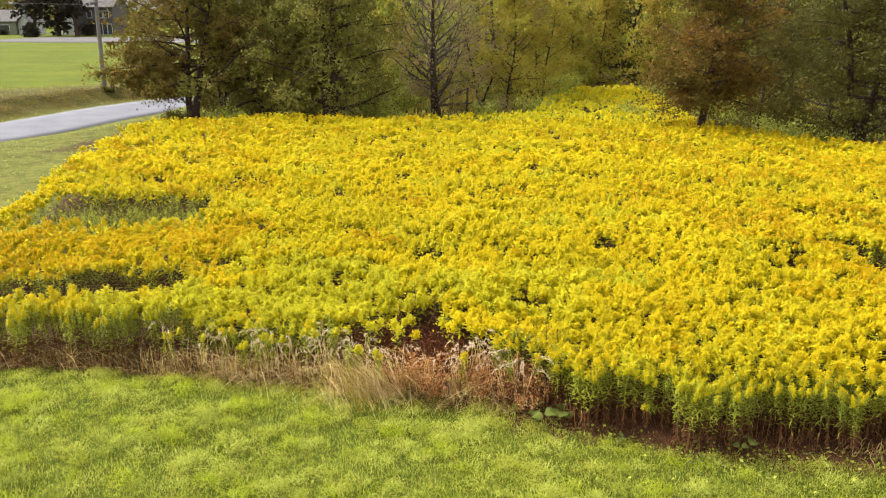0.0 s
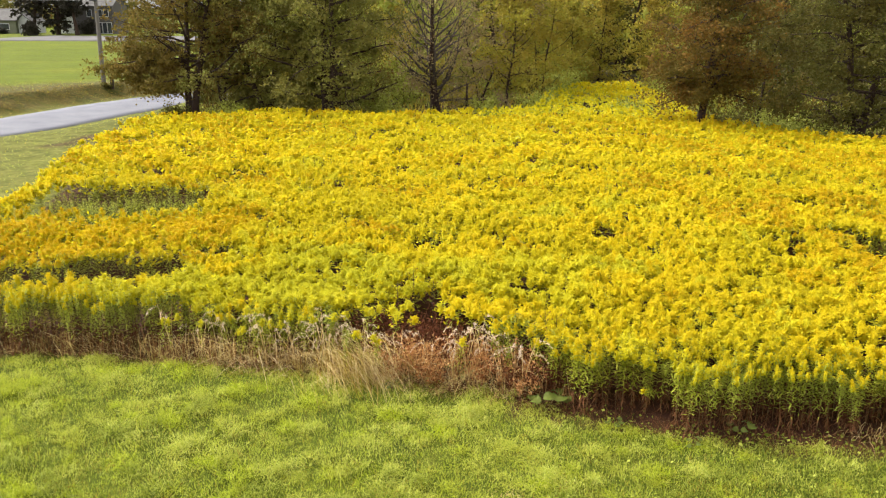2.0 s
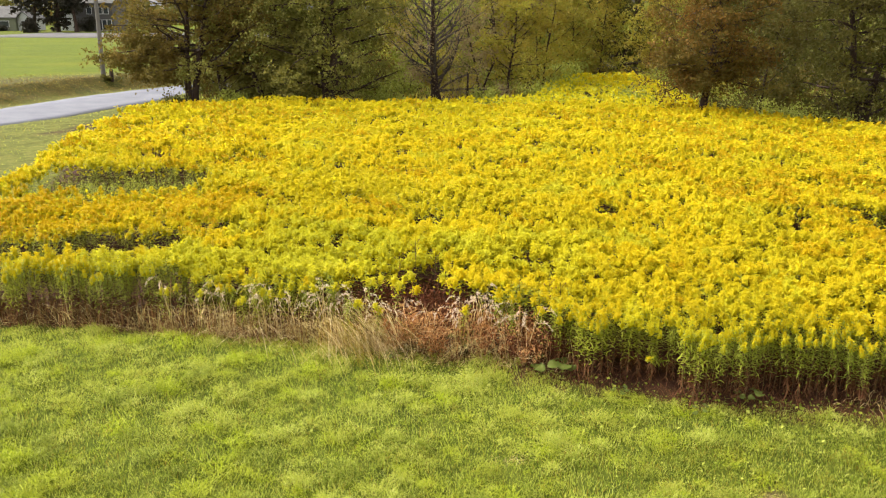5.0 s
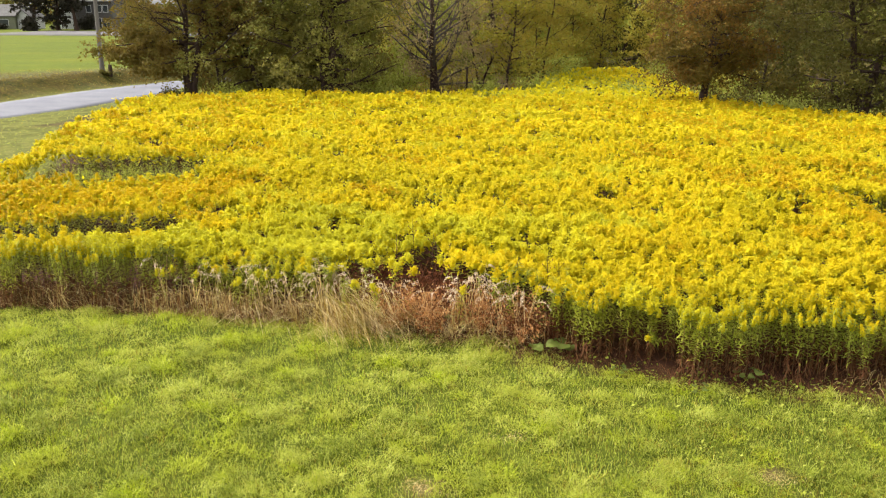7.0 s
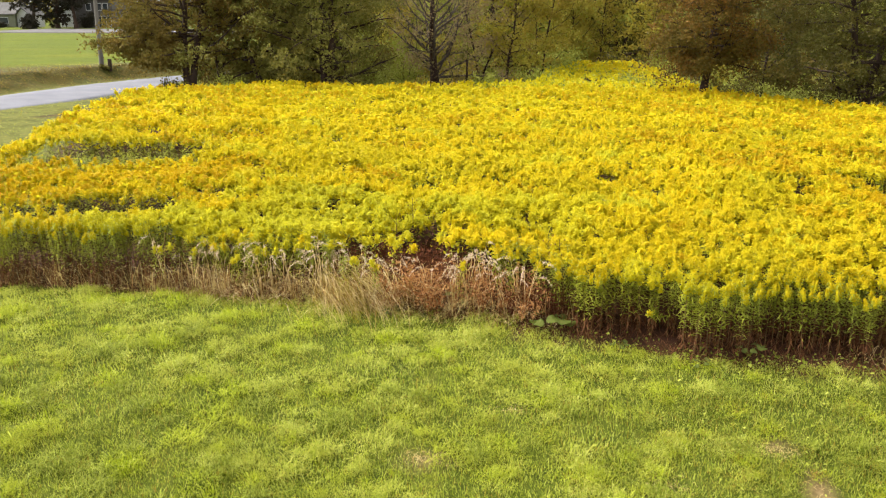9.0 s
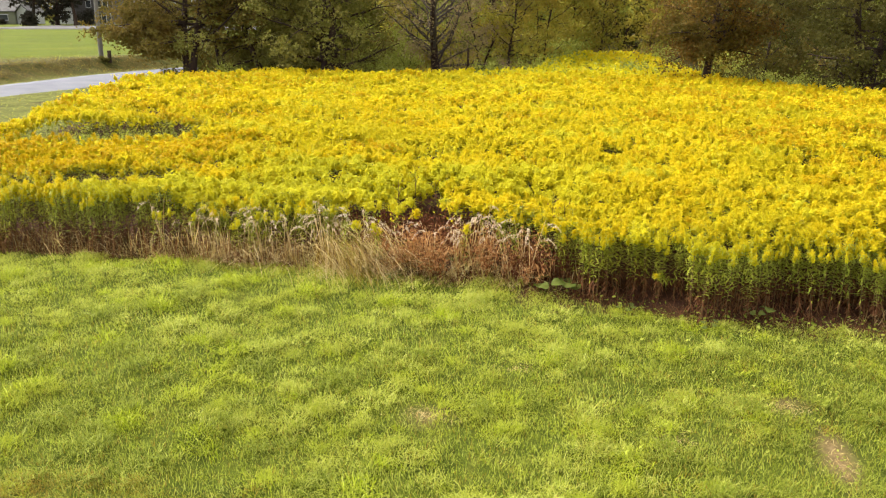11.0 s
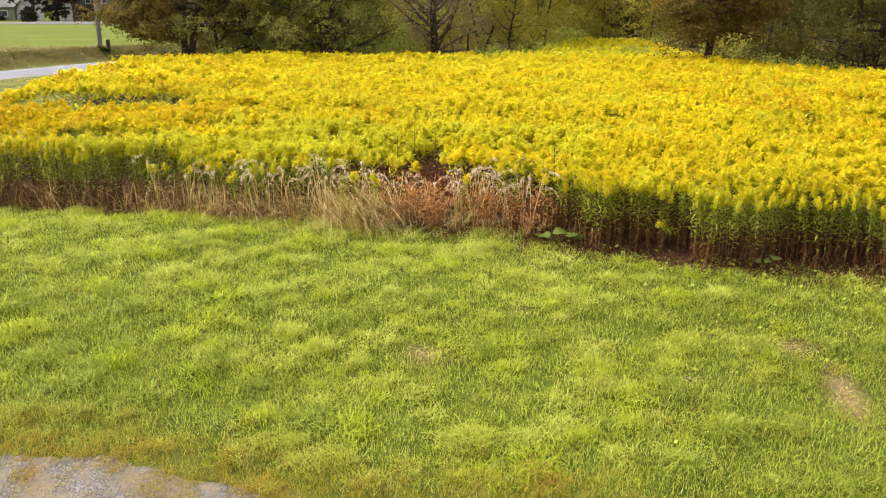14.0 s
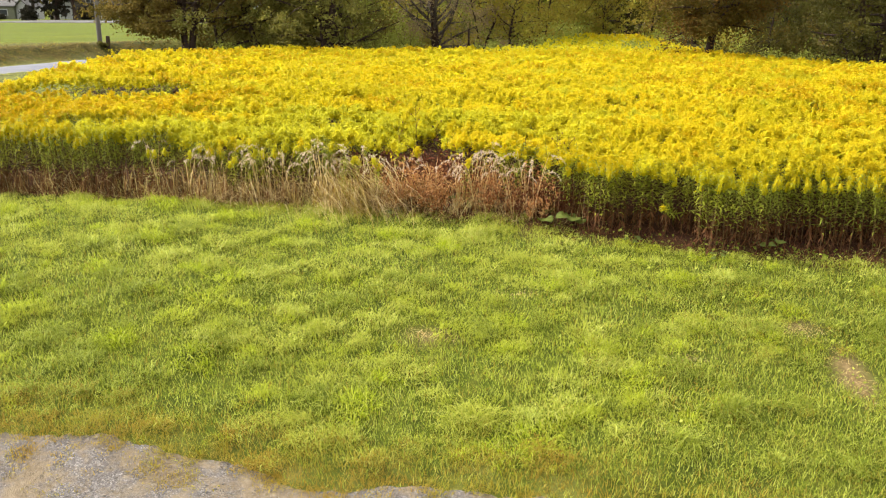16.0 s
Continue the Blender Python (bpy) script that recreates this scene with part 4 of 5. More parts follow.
def make_undergrowth():
    """Wilted stems and low green weeds at the foot of the front edge and in the hollows."""
    rng = np.random.default_rng(61)
    g = Geo()
    # brown stalk litter under the front plants
    n = 5200
    x = rng.uniform(-11, 10, n)
    y = np.interp(x, FRONT_X, FRONT_Y) + np.abs(rng.normal(0, 0.45, n)) - np.where(x > 1.3, 0.35, 0.15)
    a = rng.uniform(0, 6.28, n)
    way = unit(np.stack([np.cos(a), np.sin(a), rng.uniform(0.0, 2.2, n)], -1))
    g.add(*blades(rng, np.stack([x, y, ground_z(x, y)], -1), way, rng.uniform(0.12, 0.5, n), np.full(n, 0.008), rng.uniform(0.1, 0.9, n), 2), 0)
    # low green leaves in the hollows and along the foot
    n = 450
    x, y = rng.uniform(-12.4, -6.4, n), np.where(rng.random(n) < 0.75, rng.uniform(21.9, 24.7, n), rng.uniform(16.0, 17.7, n))
    keep = rng.random(n) < np.where(y > 20, 1, 0.25)
    x, y = x[keep], y[keep]
    c = np.stack([x, y, ground_z(x, y) + rng.uniform(0.05, 0.4, len(x))], -1)
    g.add(*cards(rng, c, rng.uniform(0.08, 0.2, len(x)), 0.6, 0.5), 1)
    n = 520
    x = rng.uniform(-0.5, 8.5, n)
    y = np.interp(x, FRONT_X, FRONT_Y) + rng.normal(-0.12, 0.18, n)
    c = np.stack([x, y, ground_z(x, y) + rng.uniform(0.02, 0.16, n)], -1)
    g.add(*cards(rng, c, rng.uniform(0.025, 0.06, n), 0.3, 0.6), 1)
    tagged(new("undergrowth", g.mesh("undergrowth", [WILT, BROAD])), "brown stalk litter and low green weeds under the goldenrod", "undergrowth", kind="stuff")


make_undergrowth()


def big_leaf_plant(x, y, size, leaves, label, seed, flat=0.35):
    """A rosette of large rounded leaves on short stalks."""
    rng = np.random.default_rng(seed)
    ob = thing("broadleaf_plant", x, y, float(ground_z(x, y)), label, "weed")
    for k in range(leaves):
        a = k * 2.4 + rng.uniform(-0.4, 0.4)
        reach, h = size * rng.uniform(0.5, 1.0), size * rng.uniform(0.45, 1.0)
        tip = np.array([math.cos(a) * reach, math.sin(a) * reach, h])
        stalk = part("stalk", Geo().add(*tube([(0, 0, 0), tip * [0.4, 0.4, 0.8], tip], [0.006, 0.005, 0.003], 4)), STEM, ob)
        # a heart-shaped blade, cupped and waved, as a fan of rings
        w = size * rng.uniform(0.38, 0.55)
        ang, rad = np.linspace(0, 2 * np.pi, 15)[:-1], np.array([0.02, 0.4, 0.75, 1.0])
        A, R = np.meshgrid(ang, rad)
        r = w * R * (0.85 + 0.2 * np.cos(A) - 0.18 * (np.abs(A - np.pi) < 0.35))
        lx, ly = r * np.cos(A), r * np.sin(A) * 0.85
        lz = 0.25 * w * R**2 * np.cos(2 * A) - flat * r * np.cos(A) * 0.7 + 0.04 * w * np.sin(5 * A) * R
        ca, sa = math.cos(a), math.sin(a)
        v = np.stack([tip[0] + lx * ca - ly * sa, tip[1] + lx * sa + ly * ca, tip[2] + lz], -1).reshape(-1, 3)
        i, j = np.meshgrid(np.arange(3), np.arange(14), indexing="ij")
        q = np.stack([i * 14 + j, i * 14 + (j + 1) % 14, (i + 1) * 14 + (j + 1) % 14, (i + 1) * 14 + j], -1).reshape(-1, 4)
        part("leaf", Geo().add(v, q), BURDOCK, ob, smooth=True)


big_leaf_plant(1.82, 12.75, 0.3, 8, "large burdock rosette with broad green leaves beside dead weeds", 1)
big_leaf_plant(5.0, 12.15, 0.2, 6, "broad-leaved green weed at the foot of the goldenrod", 2)
big_leaf_plant(2.9, 12.2, 0.14, 5, "small broad-leaved green weed in the lawn edge", 3)
big_leaf_plant(4.1, 11.75, 0.13, 5, "small broad-leaved green weed in the lawn edge", 4)
big_leaf_plant(-0.9, 13.25, 0.13, 5, "small broad-leaved green weed in the lawn edge", 5)
big_leaf_plant(0.35, 13.7, 0.26, 5, "yellow-green broad-leaved weed among downy seed heads", 6)

# ---- lawn ----


def grass_tuft(seed, n, length, width, out, droop, segs=2):
    rng = np.random.default_rng(seed)
    a = rng.uniform(0, 6.28, n)
    lay = rng.uniform(0.1, out, n)
    way = unit(np.stack([np.cos(a) * lay, np.sin(a) * lay, np.ones(n)], -1))
    root = np.stack([rng.normal(0, 0.06, n), rng.normal(0, 0.06, n), np.full(n, -0.01)], -1)
    v, q = blades(rng, root, way, length * rng.uniform(0.5, 1.15, n), width * rng.uniform(0.7, 1.2, n), droop * rng.uniform(0.4, 1.2, n), segs)
    return v, q, np.zeros(len(q), int)


WORN = ((4.89, 8.98, 0.29, 0.58), (2.85, 9.12, 0.35, 0.13), (4.65, 9.9, 0.4, 0.15), (-0.2, 9.6, 0.45, 0.14), (1.0, 10.6, 0.3, 0.1))


def make_lawn():
    rng = np.random.default_rng(77)
    n = 29000
    y = rng.uniform(6.0, 14.9, n)
    x = rng.uniform(-1, 1, n) * (1.4 + y * 0.6)
    knots = np.stack([rng.uniform(-9.5, 9.5, 950), rng.uniform(7.2, 14.4, 950), rng.uniform(0.11, 0.3, 950), rng.uniform(0.3, 1.0, 950)], -1)
    pick = rng.integers(0, 950, 13000)
    x[4500:17500] = knots[pick, 0] + rng.normal(0, 0.55, 13000) * knots[pick, 2]
    y[4500:17500] = knots[pick, 1] + rng.normal(0, 0.45, 13000) * knots[pick, 2]
    x[:3000] = rng.uniform(-6.5, 5.5, 3000)
    y[:3000] = drive_edge(x[:3000]) - 0.14 + 0.9 * rng.random(3000) ** 1.4
    edge = np.interp(x, FRONT_X, FRONT_Y)
    lane = y - drive_edge(x)
    keep = (y < edge + np.where(x > 1.3, -0.25, 0.2) - 0.12 * wave(x, y, 0.7, 29)) & (lane > rng.normal(-0.03, 0.07, n))
    for a, b, ra, rb in WORN:
        keep &= (((x - a) / ra) ** 2 + ((y - b) / rb) ** 2 + 0.5 * wave(x, y, 0.3, 15)) > rng.uniform(0.3, 1.3, n)
    x, y, lane = x[keep], y[keep], lane[keep]
    n = len(x)
    at = np.stack([x, y, ground_z(x, y)], -1)
    # rank tufts of their own height and spread stand over the flatter lawn
    near = np.exp(-((x[:, None] - knots[None, :, 0]) ** 2 + (1.3 * (y[:, None] - knots[None, :, 1])) ** 2) / knots[None, :, 2] ** 2) * knots[None, :, 3]
    tuft = near.max(1)
    mine = near.argmax(1)
    out_x, out_y = (x - knots[mine, 0]) / knots[mine, 2], (y - knots[mine, 1]) / knots[mine, 2]
    at[:, 2] += 0.07 * tuft
    # tussocks turn paler mid-lawn and towards the field, darker at both lower corners
    knot_tone = rng.random(950) + 0.3 * wave(knots[:, 0], knots[:, 1], 3.0, 28)
    knot_tone -= 0.55 * np.clip((knots[:, 0] - 0.5) / 3, 0, 1) * np.clip((10.2 - knots[:, 1]) / 1.5, 0, 1)
    knot_tone += 0.3 * np.clip((knots[:, 1] - 11.0) / 1.5, 0, 1) * np.clip(1 - knot_tone, 0, 1)
    knot_tone += 0.35 * np.exp(-(((knots[:, 0] - 0.5) / 2.5) ** 2)) - 0.4 * np.clip((-2.0 - knots[:, 0]) / 2, 0, 1) * (knots[:, 1] < 10.8) + 0.05 * np.clip((-knots[:, 0]) / 2, 0, 1) * (knots[:, 1] > 11)
    tussock = tuft > 0.3
    lush = 0.4 * wave(x, y, 1.3, 16) + 0.75 * wave(x, y, 0.42, 17) + 1.3 * tuft - 0.2
    high = np.clip(0.5 + 0.3 * lush + 0.55 * tuft, 0.26, 1.5) * np.clip(0.6 + lane * 0.4, 0.55, 1.0) * np.where(x > 3.5, 0.8, 1)
    tilt = np.stack([0.6 * wave(x, y, 0.5, 18), -0.1 + 0.55 * wave(x, y, 0.45, 19)], -1) + rng.normal(0, 0.15, (n, 2)) + np.stack([out_x, out_y], -1) * (0.9 * tussock)[:, None]
    dry = rng.random(n) < np.clip(1.2 - lane / 0.95, 0.035 + 0.2 * np.clip((x - 1) / 3, 0, 1) * (y < 11), 0.9)
    # coarse dark tufts; those in the dips put shade into the colour
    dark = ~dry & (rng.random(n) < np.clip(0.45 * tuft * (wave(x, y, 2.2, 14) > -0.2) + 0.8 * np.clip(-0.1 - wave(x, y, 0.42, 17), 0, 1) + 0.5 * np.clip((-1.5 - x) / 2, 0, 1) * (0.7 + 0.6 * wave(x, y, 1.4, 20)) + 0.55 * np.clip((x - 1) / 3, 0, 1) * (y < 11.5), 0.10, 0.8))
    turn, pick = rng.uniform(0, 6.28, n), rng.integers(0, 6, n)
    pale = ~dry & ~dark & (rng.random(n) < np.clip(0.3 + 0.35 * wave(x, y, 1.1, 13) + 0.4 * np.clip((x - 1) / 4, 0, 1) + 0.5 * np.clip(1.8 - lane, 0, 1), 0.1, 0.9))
    dark = np.where(tussock & ~dry, knot_tone[mine] < 0.3, dark)
    pale = np.where(tussock & ~dry, (knot_tone[mine] > 0.62) & ~dark, pale)
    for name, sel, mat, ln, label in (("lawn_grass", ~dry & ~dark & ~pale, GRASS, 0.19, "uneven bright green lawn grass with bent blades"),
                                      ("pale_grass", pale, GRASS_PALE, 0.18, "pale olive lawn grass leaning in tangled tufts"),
                                      ("coarse_grass", dark, GRASS_DARK, 0.22, "darker coarse grass tufts, some painting shade into lawn dips"),
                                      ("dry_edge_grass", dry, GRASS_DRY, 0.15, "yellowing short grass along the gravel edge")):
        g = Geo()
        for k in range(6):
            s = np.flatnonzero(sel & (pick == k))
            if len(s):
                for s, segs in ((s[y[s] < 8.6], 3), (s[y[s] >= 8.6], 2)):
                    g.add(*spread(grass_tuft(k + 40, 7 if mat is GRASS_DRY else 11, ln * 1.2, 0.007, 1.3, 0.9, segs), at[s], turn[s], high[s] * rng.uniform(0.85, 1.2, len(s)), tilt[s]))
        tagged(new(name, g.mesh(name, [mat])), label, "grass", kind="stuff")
    # short bottom grass between the tufts, half of it dark to paint their shade
    n = 112000
    y = rng.uniform(6.4, 14.4, n)
    x = rng.uniform(-1, 1, n) * (1.2 + y * 0.58)
    lane = y - drive_edge(x)
    keep = (y < np.interp(x, FRONT_X, FRONT_Y) - 0.3 * (x > 1.3)) & (lane > 0)
    for a, b, ra, rb in WORN:
        keep &= (((x - a) / ra) ** 2 + ((y - b) / rb) ** 2) > rng.uniform(0.4, 1.3, n)
    x, y, lane = x[keep], y[keep], lane[keep]
    n = len(x)
    a = rng.uniform(0, 6.28, n)
    way = unit(np.stack([np.cos(a), np.sin(a), rng.uniform(0.7, 2.5, n)], -1))
    g = Geo().add(*blades(rng, np.stack([x, y, ground_z(x, y) - 0.005], -1), way, rng.uniform(0.04, 0.12, n), np.full(n, 0.008), np.zeros(n), 1), np.where(rng.random(n) < np.clip(0.9 - lane, 0.10, 0.8), 1, np.where(rng.random(n) < 0.55, 2, 0)))
    tagged(new("bottom_grass", g.mesh("bottom_grass", [GRASS_PALE, GRASS_DRY, GRASS_DARK])), "short green and straw-tinted turf, part darkened as shade between taller grass", "grass", kind="stuff")
    # clover and small broad leaves, thickest to the right below the goldenrod
    n = 13000
    y = rng.uniform(7.0, 13.6, n)
    x = rng.uniform(-1, 1, n) * (1 + y * 0.58)
    keep = (y < np.interp(x, FRONT_X, FRONT_Y)) & (y > drive_edge(x) + 0.3) & (rng.random(n) < np.clip(0.08 + (x - 1.5) * 0.25, 0.06, 1) * np.clip((y - 7.5) / 3, 0.1, 1))
    x, y = x[keep], y[keep]
    c = np.stack([x, y, ground_z(x, y) + rng.uniform(0.03, 0.12, len(x))], -1)
    big = 1 + 0.3 * np.clip((y - 10.6) / 1.2, 0, 1) * (x > 1.2)
    g = Geo().add(*cards(rng, c, rng.uniform(0.025, 0.07, len(x)) * big, 0.75, 0.75), np.where(rng.random(len(x)) < 0.3, 1, 0))
    tagged(new("lawn_weeds", g.mesh("lawn_weeds", [BROAD, GRASS_DARK])), "low broad-leaved weeds and clover in the lawn", "weeds", kind="stuff")
    # straw litter in the worn patches and weeds in the gravel
    g = Geo()
    n = 900
    k = rng.integers(0, len(WORN), n)
    W = np.array(WORN)[k]
    x, y = W[:, 0] + rng.normal(0, 0.5, n) * W[:, 2], W[:, 1] + rng.normal(0, 0.5, n) * W[:, 3]
    a = rng.uniform(0, 6.28, n)
    way = unit(np.stack([np.cos(a), np.sin(a), rng.uniform(0.02, 0.25, n)], -1))
    g.add(*blades(rng, np.stack([x, y, ground_z(x, y) + 0.008], -1), way, rng.uniform(0.04, 0.13, n), np.full(n, 0.005), rng.uniform(0.1, 0.5, n), 2))
    tagged(new("straw_litter", g.mesh("straw_litter", [STRAW])), "pale straw litter on bare lawn patches", "straw", kind="stuff")
    g = Geo()
    n = 2800
    x = rng.uniform(-6.5, 3, n)
    y = drive_edge(x) + 0.05 - np.abs(rng.normal(0, 0.4, n))
    keep = wave(x, y, 0.7, 44) + 0.5 * wave(x, y, 0.25, 45) > 0.12 + 0.9 * np.clip(drive_edge(x) - 0.08 - y, 0, 0.5)
    x, y = x[keep], y[keep]
    for k in range(4):
        s = np.arange(k, len(x), 4)
        g.add(*spread(grass_tuft(k + 70, 12, 0.08, 0.006, 1.8, 0.6), np.stack([x, y, ground_z(x, y) + 0.01], -1)[s], rng.uniform(0, 6.28, len(s)), rng.uniform(0.7, 1.3, len(s))))
    tagged(new("gravel_weeds", g.mesh("gravel_weeds", [GRASS_DRY])), "dry yellow weeds growing through the gravel", "weeds", kind="stuff")


make_lawn()


def make_verge():
    """Short grass beside the road and on the dry bank, and rank grass under the trees."""
    rng = np.random.default_rng(88)
    g = Geo()
    n = 26000
    y = rng.uniform(20, 72, n)
    x = rng.uniform(-44, -12, n)
    road = np.array(ROAD)
    off = np.abs(x - np.interp(y, road[:, 1], road[:, 0]))
    keep = ~inside(FIELD, x, y) & (off > 3.3) & (x > -2 - y * 0.62) & (y < 68)
    x, y = x[keep], y[keep]
    dry = (x < np.interp(y, road[:, 1], road[:, 0])).astype(float)
    a = rng.uniform(0, 6.28, len(x))
    way = unit(np.stack([np.cos(a), np.sin(a), rng.uniform(0.6, 2, len(x))], -1))
    g.add(*blades(rng, np.stack([x, y, ground_z(x, y)], -1), way, rng.uniform(0.06, 0.16, len(x)) * (1 + 1.2 * dry), np.full(len(x), 0.03), rng.uniform(0.2, 0.8, len(x)), 1), np.where(rng.random(len(x)) < 0.10, 1, np.where(rng.random(len(x)) < 0.5 * dry, 3, 2)))
    # long tussocks along the cut of the bank
    n = 5200
    y = rng.uniform(44, 72, n)
    x = np.interp(y, road[:, 1], road[:, 0]) - 6.4 - 0.7 * wave(y, y * 0, 6, 13) + rng.normal(0, 0.9, n)
    a = rng.uniform(0, 6.28, n)
    way = unit(np.stack([np.cos(a), np.sin(a), rng.uniform(0.2, 1.2, n)], -1))
    g.add(*blades(rng, np.stack([x, y, ground_z(x, y)], -1), way, rng.uniform(0.15, 0.45, n), np.full(n, 0.045), rng.uniform(0.3, 0.9, n), 2), np.where(rng.random(n) < 0.12, 1, 3))
    n = 15000
    x, y = rng.uniform(-17, 30, n), rng.uniform(34, 60, n)
    keep = ~inside(FIELD, x, y) & (y > np.interp(x, [-17, -8, 5, 14, 20, 30], [42, 43, 44, 44, 37, 33])) & (x > np.interp(y, [34, 50, 60], [-17.5, -17, -13]))
    x, y = x[keep], y[keep]
    a = rng.uniform(0, 6.28, len(x))
    way = unit(np.stack([np.cos(a) * 0.5, np.sin(a) * 0.5, np.ones(len(x))], -1))
    ln = rng.uniform(0.4, 0.95, len(x)) * (0.8 + 0.35 * wave(x, y, 4, 89))
    # yellow leaf colour in the middle stands for the lit band under the trees
    g.add(*blades(rng, np.stack([x, y, ground_z(x, y)], -1), way, ln, np.full(len(x), 0.07), rng.uniform(0.1, 0.7, len(x)), 2), np.where(rng.random(len(x)) < 0.15, 1, np.where((x > -9) & (x < 16) & (rng.random(len(x)) < 0.8), 0, 2)))
    tagged(new("verge_grass", g.mesh("verge_grass", [LEAF_GOLD, GRASS_DRY, LEAF_SAGE, LEAF_OLIVE])), "rank verge grass beside the road and under the trees", "grass", kind="stuff")


make_verge()

# ---- trees ----


def limb(rng, p, d, length, r0, r1, n, wander, rise):
    pts, d = [np.array(p, float)], np.array(d, float)
    for _ in range(n):
        d = unit(d + rng.normal(0, wander, 3) + np.array([0, 0, rise]))
        pts.append(pts[-1] + d * length / n)
    return np.array(pts), np.linspace(r0, r1, n + 1)


def tree(name, x, y, height, leaf, label, seed, stems=1, twigs=7, trunk_r=0.2, first=1.6, reach=3.4, leaves=9000, size=0.13, droop=0.0, bark=None, fork=0.25, clump=0.28, limbs=26, taper=0.75, lean=(0, 0), group="", rise=0.05, category="tree", boughs=(), spray=0.26, trunk_bark=None):
    """A trunk of one or more stems, limbs, twigs and a crown of single leaves with gaps."""
    rng = np.random.default_rng(seed)
    ob = thing(name, x, y, float(ground_z(x, y)) - 0.05, label, category, group)
    wood, twig_pts = Geo(), []
    trunk = Geo()
    for s in range(stems):
        a = s * 2 * np.pi / stems + rng.uniform(-0.4, 0.4)
        d0 = unit(np.array([np.cos(a) * fork + lean[0], np.sin(a) * fork + lean[1], 1.0])) if stems > 1 else unit(np.array([lean[0], lean[1], 1.0]))
        pts, rad = limb(rng, (np.cos(a) * trunk_r * 0.3 * (stems > 1), np.sin(a) * trunk_r * 0.3 * (stems > 1), 0), d0, height, trunk_r / stems**0.4, 0.02, 12, 0.06, 0.03)
        rad[0] *= 1.35
        trunk.add(*tube(pts, rad, 7))
        for k in range(limbs // stems):
            f = first / height + (0.97 - first / height) * (k + rng.random()) / (limbs / stems)
            i = f * 12
            i0 = min(11, int(i))
            p = pts[i0] + (pts[i0 + 1] - pts[i0]) * (i - i0)
            aa = k * 2.4 + rng.uniform(-0.5, 0.5) + s
            ln = reach * (1 - taper * max(0, f - 0.35)) * rng.uniform(0.6, 1.15)
            l, lr = limb(rng, p, unit(np.array([np.cos(aa), np.sin(aa), rng.uniform(0.15, 0.7) - droop])), ln, rad[i0] * 0.45, 0.012, 6, 0.14, rise - droop * 0.2)
            wood.add(*tube(l, lr, 4))
            twig_pts.append(l[3:])
            for b in range(twigs):
                j = rng.integers(1, 7)
                t, tr = limb(rng, l[j], unit(unit(l[j] - l[j - 1]) + rng.normal(0, 0.75, 3)), ln * rng.uniform(0.2, 0.45), max(0.008, lr[j] * 0.5), 0.005, 4, 0.2, 0.02 - droop * 0.1)
                wood.add(*tube(t, tr, 3))
                twig_pts.append(t[1:])
    # low boughs: height on the trunk, and how far the tip lies from there
    for h, dx, dy, dz in boughs:
        d = np.array([dx, dy, dz])
        ln = np.linalg.norm(d)
        l, lr = limb(rng, (0, 0, h), d / ln, ln, trunk_r * 0.32, 0.012, 8, 0.07, 0.0)
        wood.add(*tube(l, lr, 5))
        twig_pts.append(l[3:])
        for b in range(twigs * 3):
            j = rng.integers(2, 9)
            t, tr = limb(rng, l[j], unit(unit(l[j] - l[j - 1]) + rng.normal(0, 0.8, 3) * [1, 1, 0.5]), ln * rng.uniform(0.1, 0.24), max(0.008, lr[j] * 0.5), 0.005, 4, 0.2, -0.02)
            wood.add(*tube(t, tr, 3))
            twig_pts += [t[1:], t[1:]]
    part("trunk", trunk, trunk_bark or bark or BARK, ob, smooth=True)
    tagged(part("branching", wood, bark or BARK, ob), kind="stuff")
    if leaves:
        anchors = np.concatenate(twig_pts)
        # leaves gather in flat sprays with gaps between them
        few = max(40, leaves // 36)
        centre = anchors[rng.integers(0, len(anchors), few)] + rng.normal(0, clump, (few, 3)) * [1, 1, 0.7]
        wide = spray * rng.uniform(0.55, 1.3, few)
        k = rng.integers(0, few, leaves)
        c = centre[k] + rng.normal(0, 1, (leaves, 3)) * wide[k, None] * [1, 1, 0.42]
        c[:, 2] -= 0.35 * ((c[:, :2] - centre[k, :2]) ** 2).sum(1) / (wide[k] + 0.05)
        c = c[c[:, 2] > 0.2]
        part("crown", Geo().add(*cards(rng, c, size * rng.uniform(0.6, 1.3, len(c)), 0.35, 0.7)), leaf, ob)
    return ob


def shrub(x, y, height, width, leaf, label, seed, leaves=1500, size=0.09):
    rng = np.random.default_rng(seed)
    ob = thing("shrub", x, y, float(ground_z(x, y)) - 0.03, label, "shrub", "shrubs under the trees")
    g, tips = Geo(), []
    for k in range(11):
        a = k * 2.4 + rng.uniform(-0.3, 0.3)
        l, r = limb(rng, (0, 0, 0), unit(np.array([np.cos(a) * width / height * 0.7, np.sin(a) * width / height * 0.7, 1.0])), height * rng.uniform(0.7, 1.05), 0.02, 0.005, 5, 0.15, 0.0)
        g.add(*tube(l, r, 4))
        tips.append(l[1:])
    tagged(part("branching", g, BARK, ob), kind="stuff")
    tips = np.concatenate(tips)
    c = tips[rng.integers(0, len(tips), leaves)] + rng.normal(0, height * 0.12, (leaves, 3))
    c = c[c[:, 2] > 0.03]
    part("foliage", Geo().add(*cards(rng, c, size * rng.uniform(0.6, 1.3, len(c)), 0.35, 0.7)), leaf, ob)


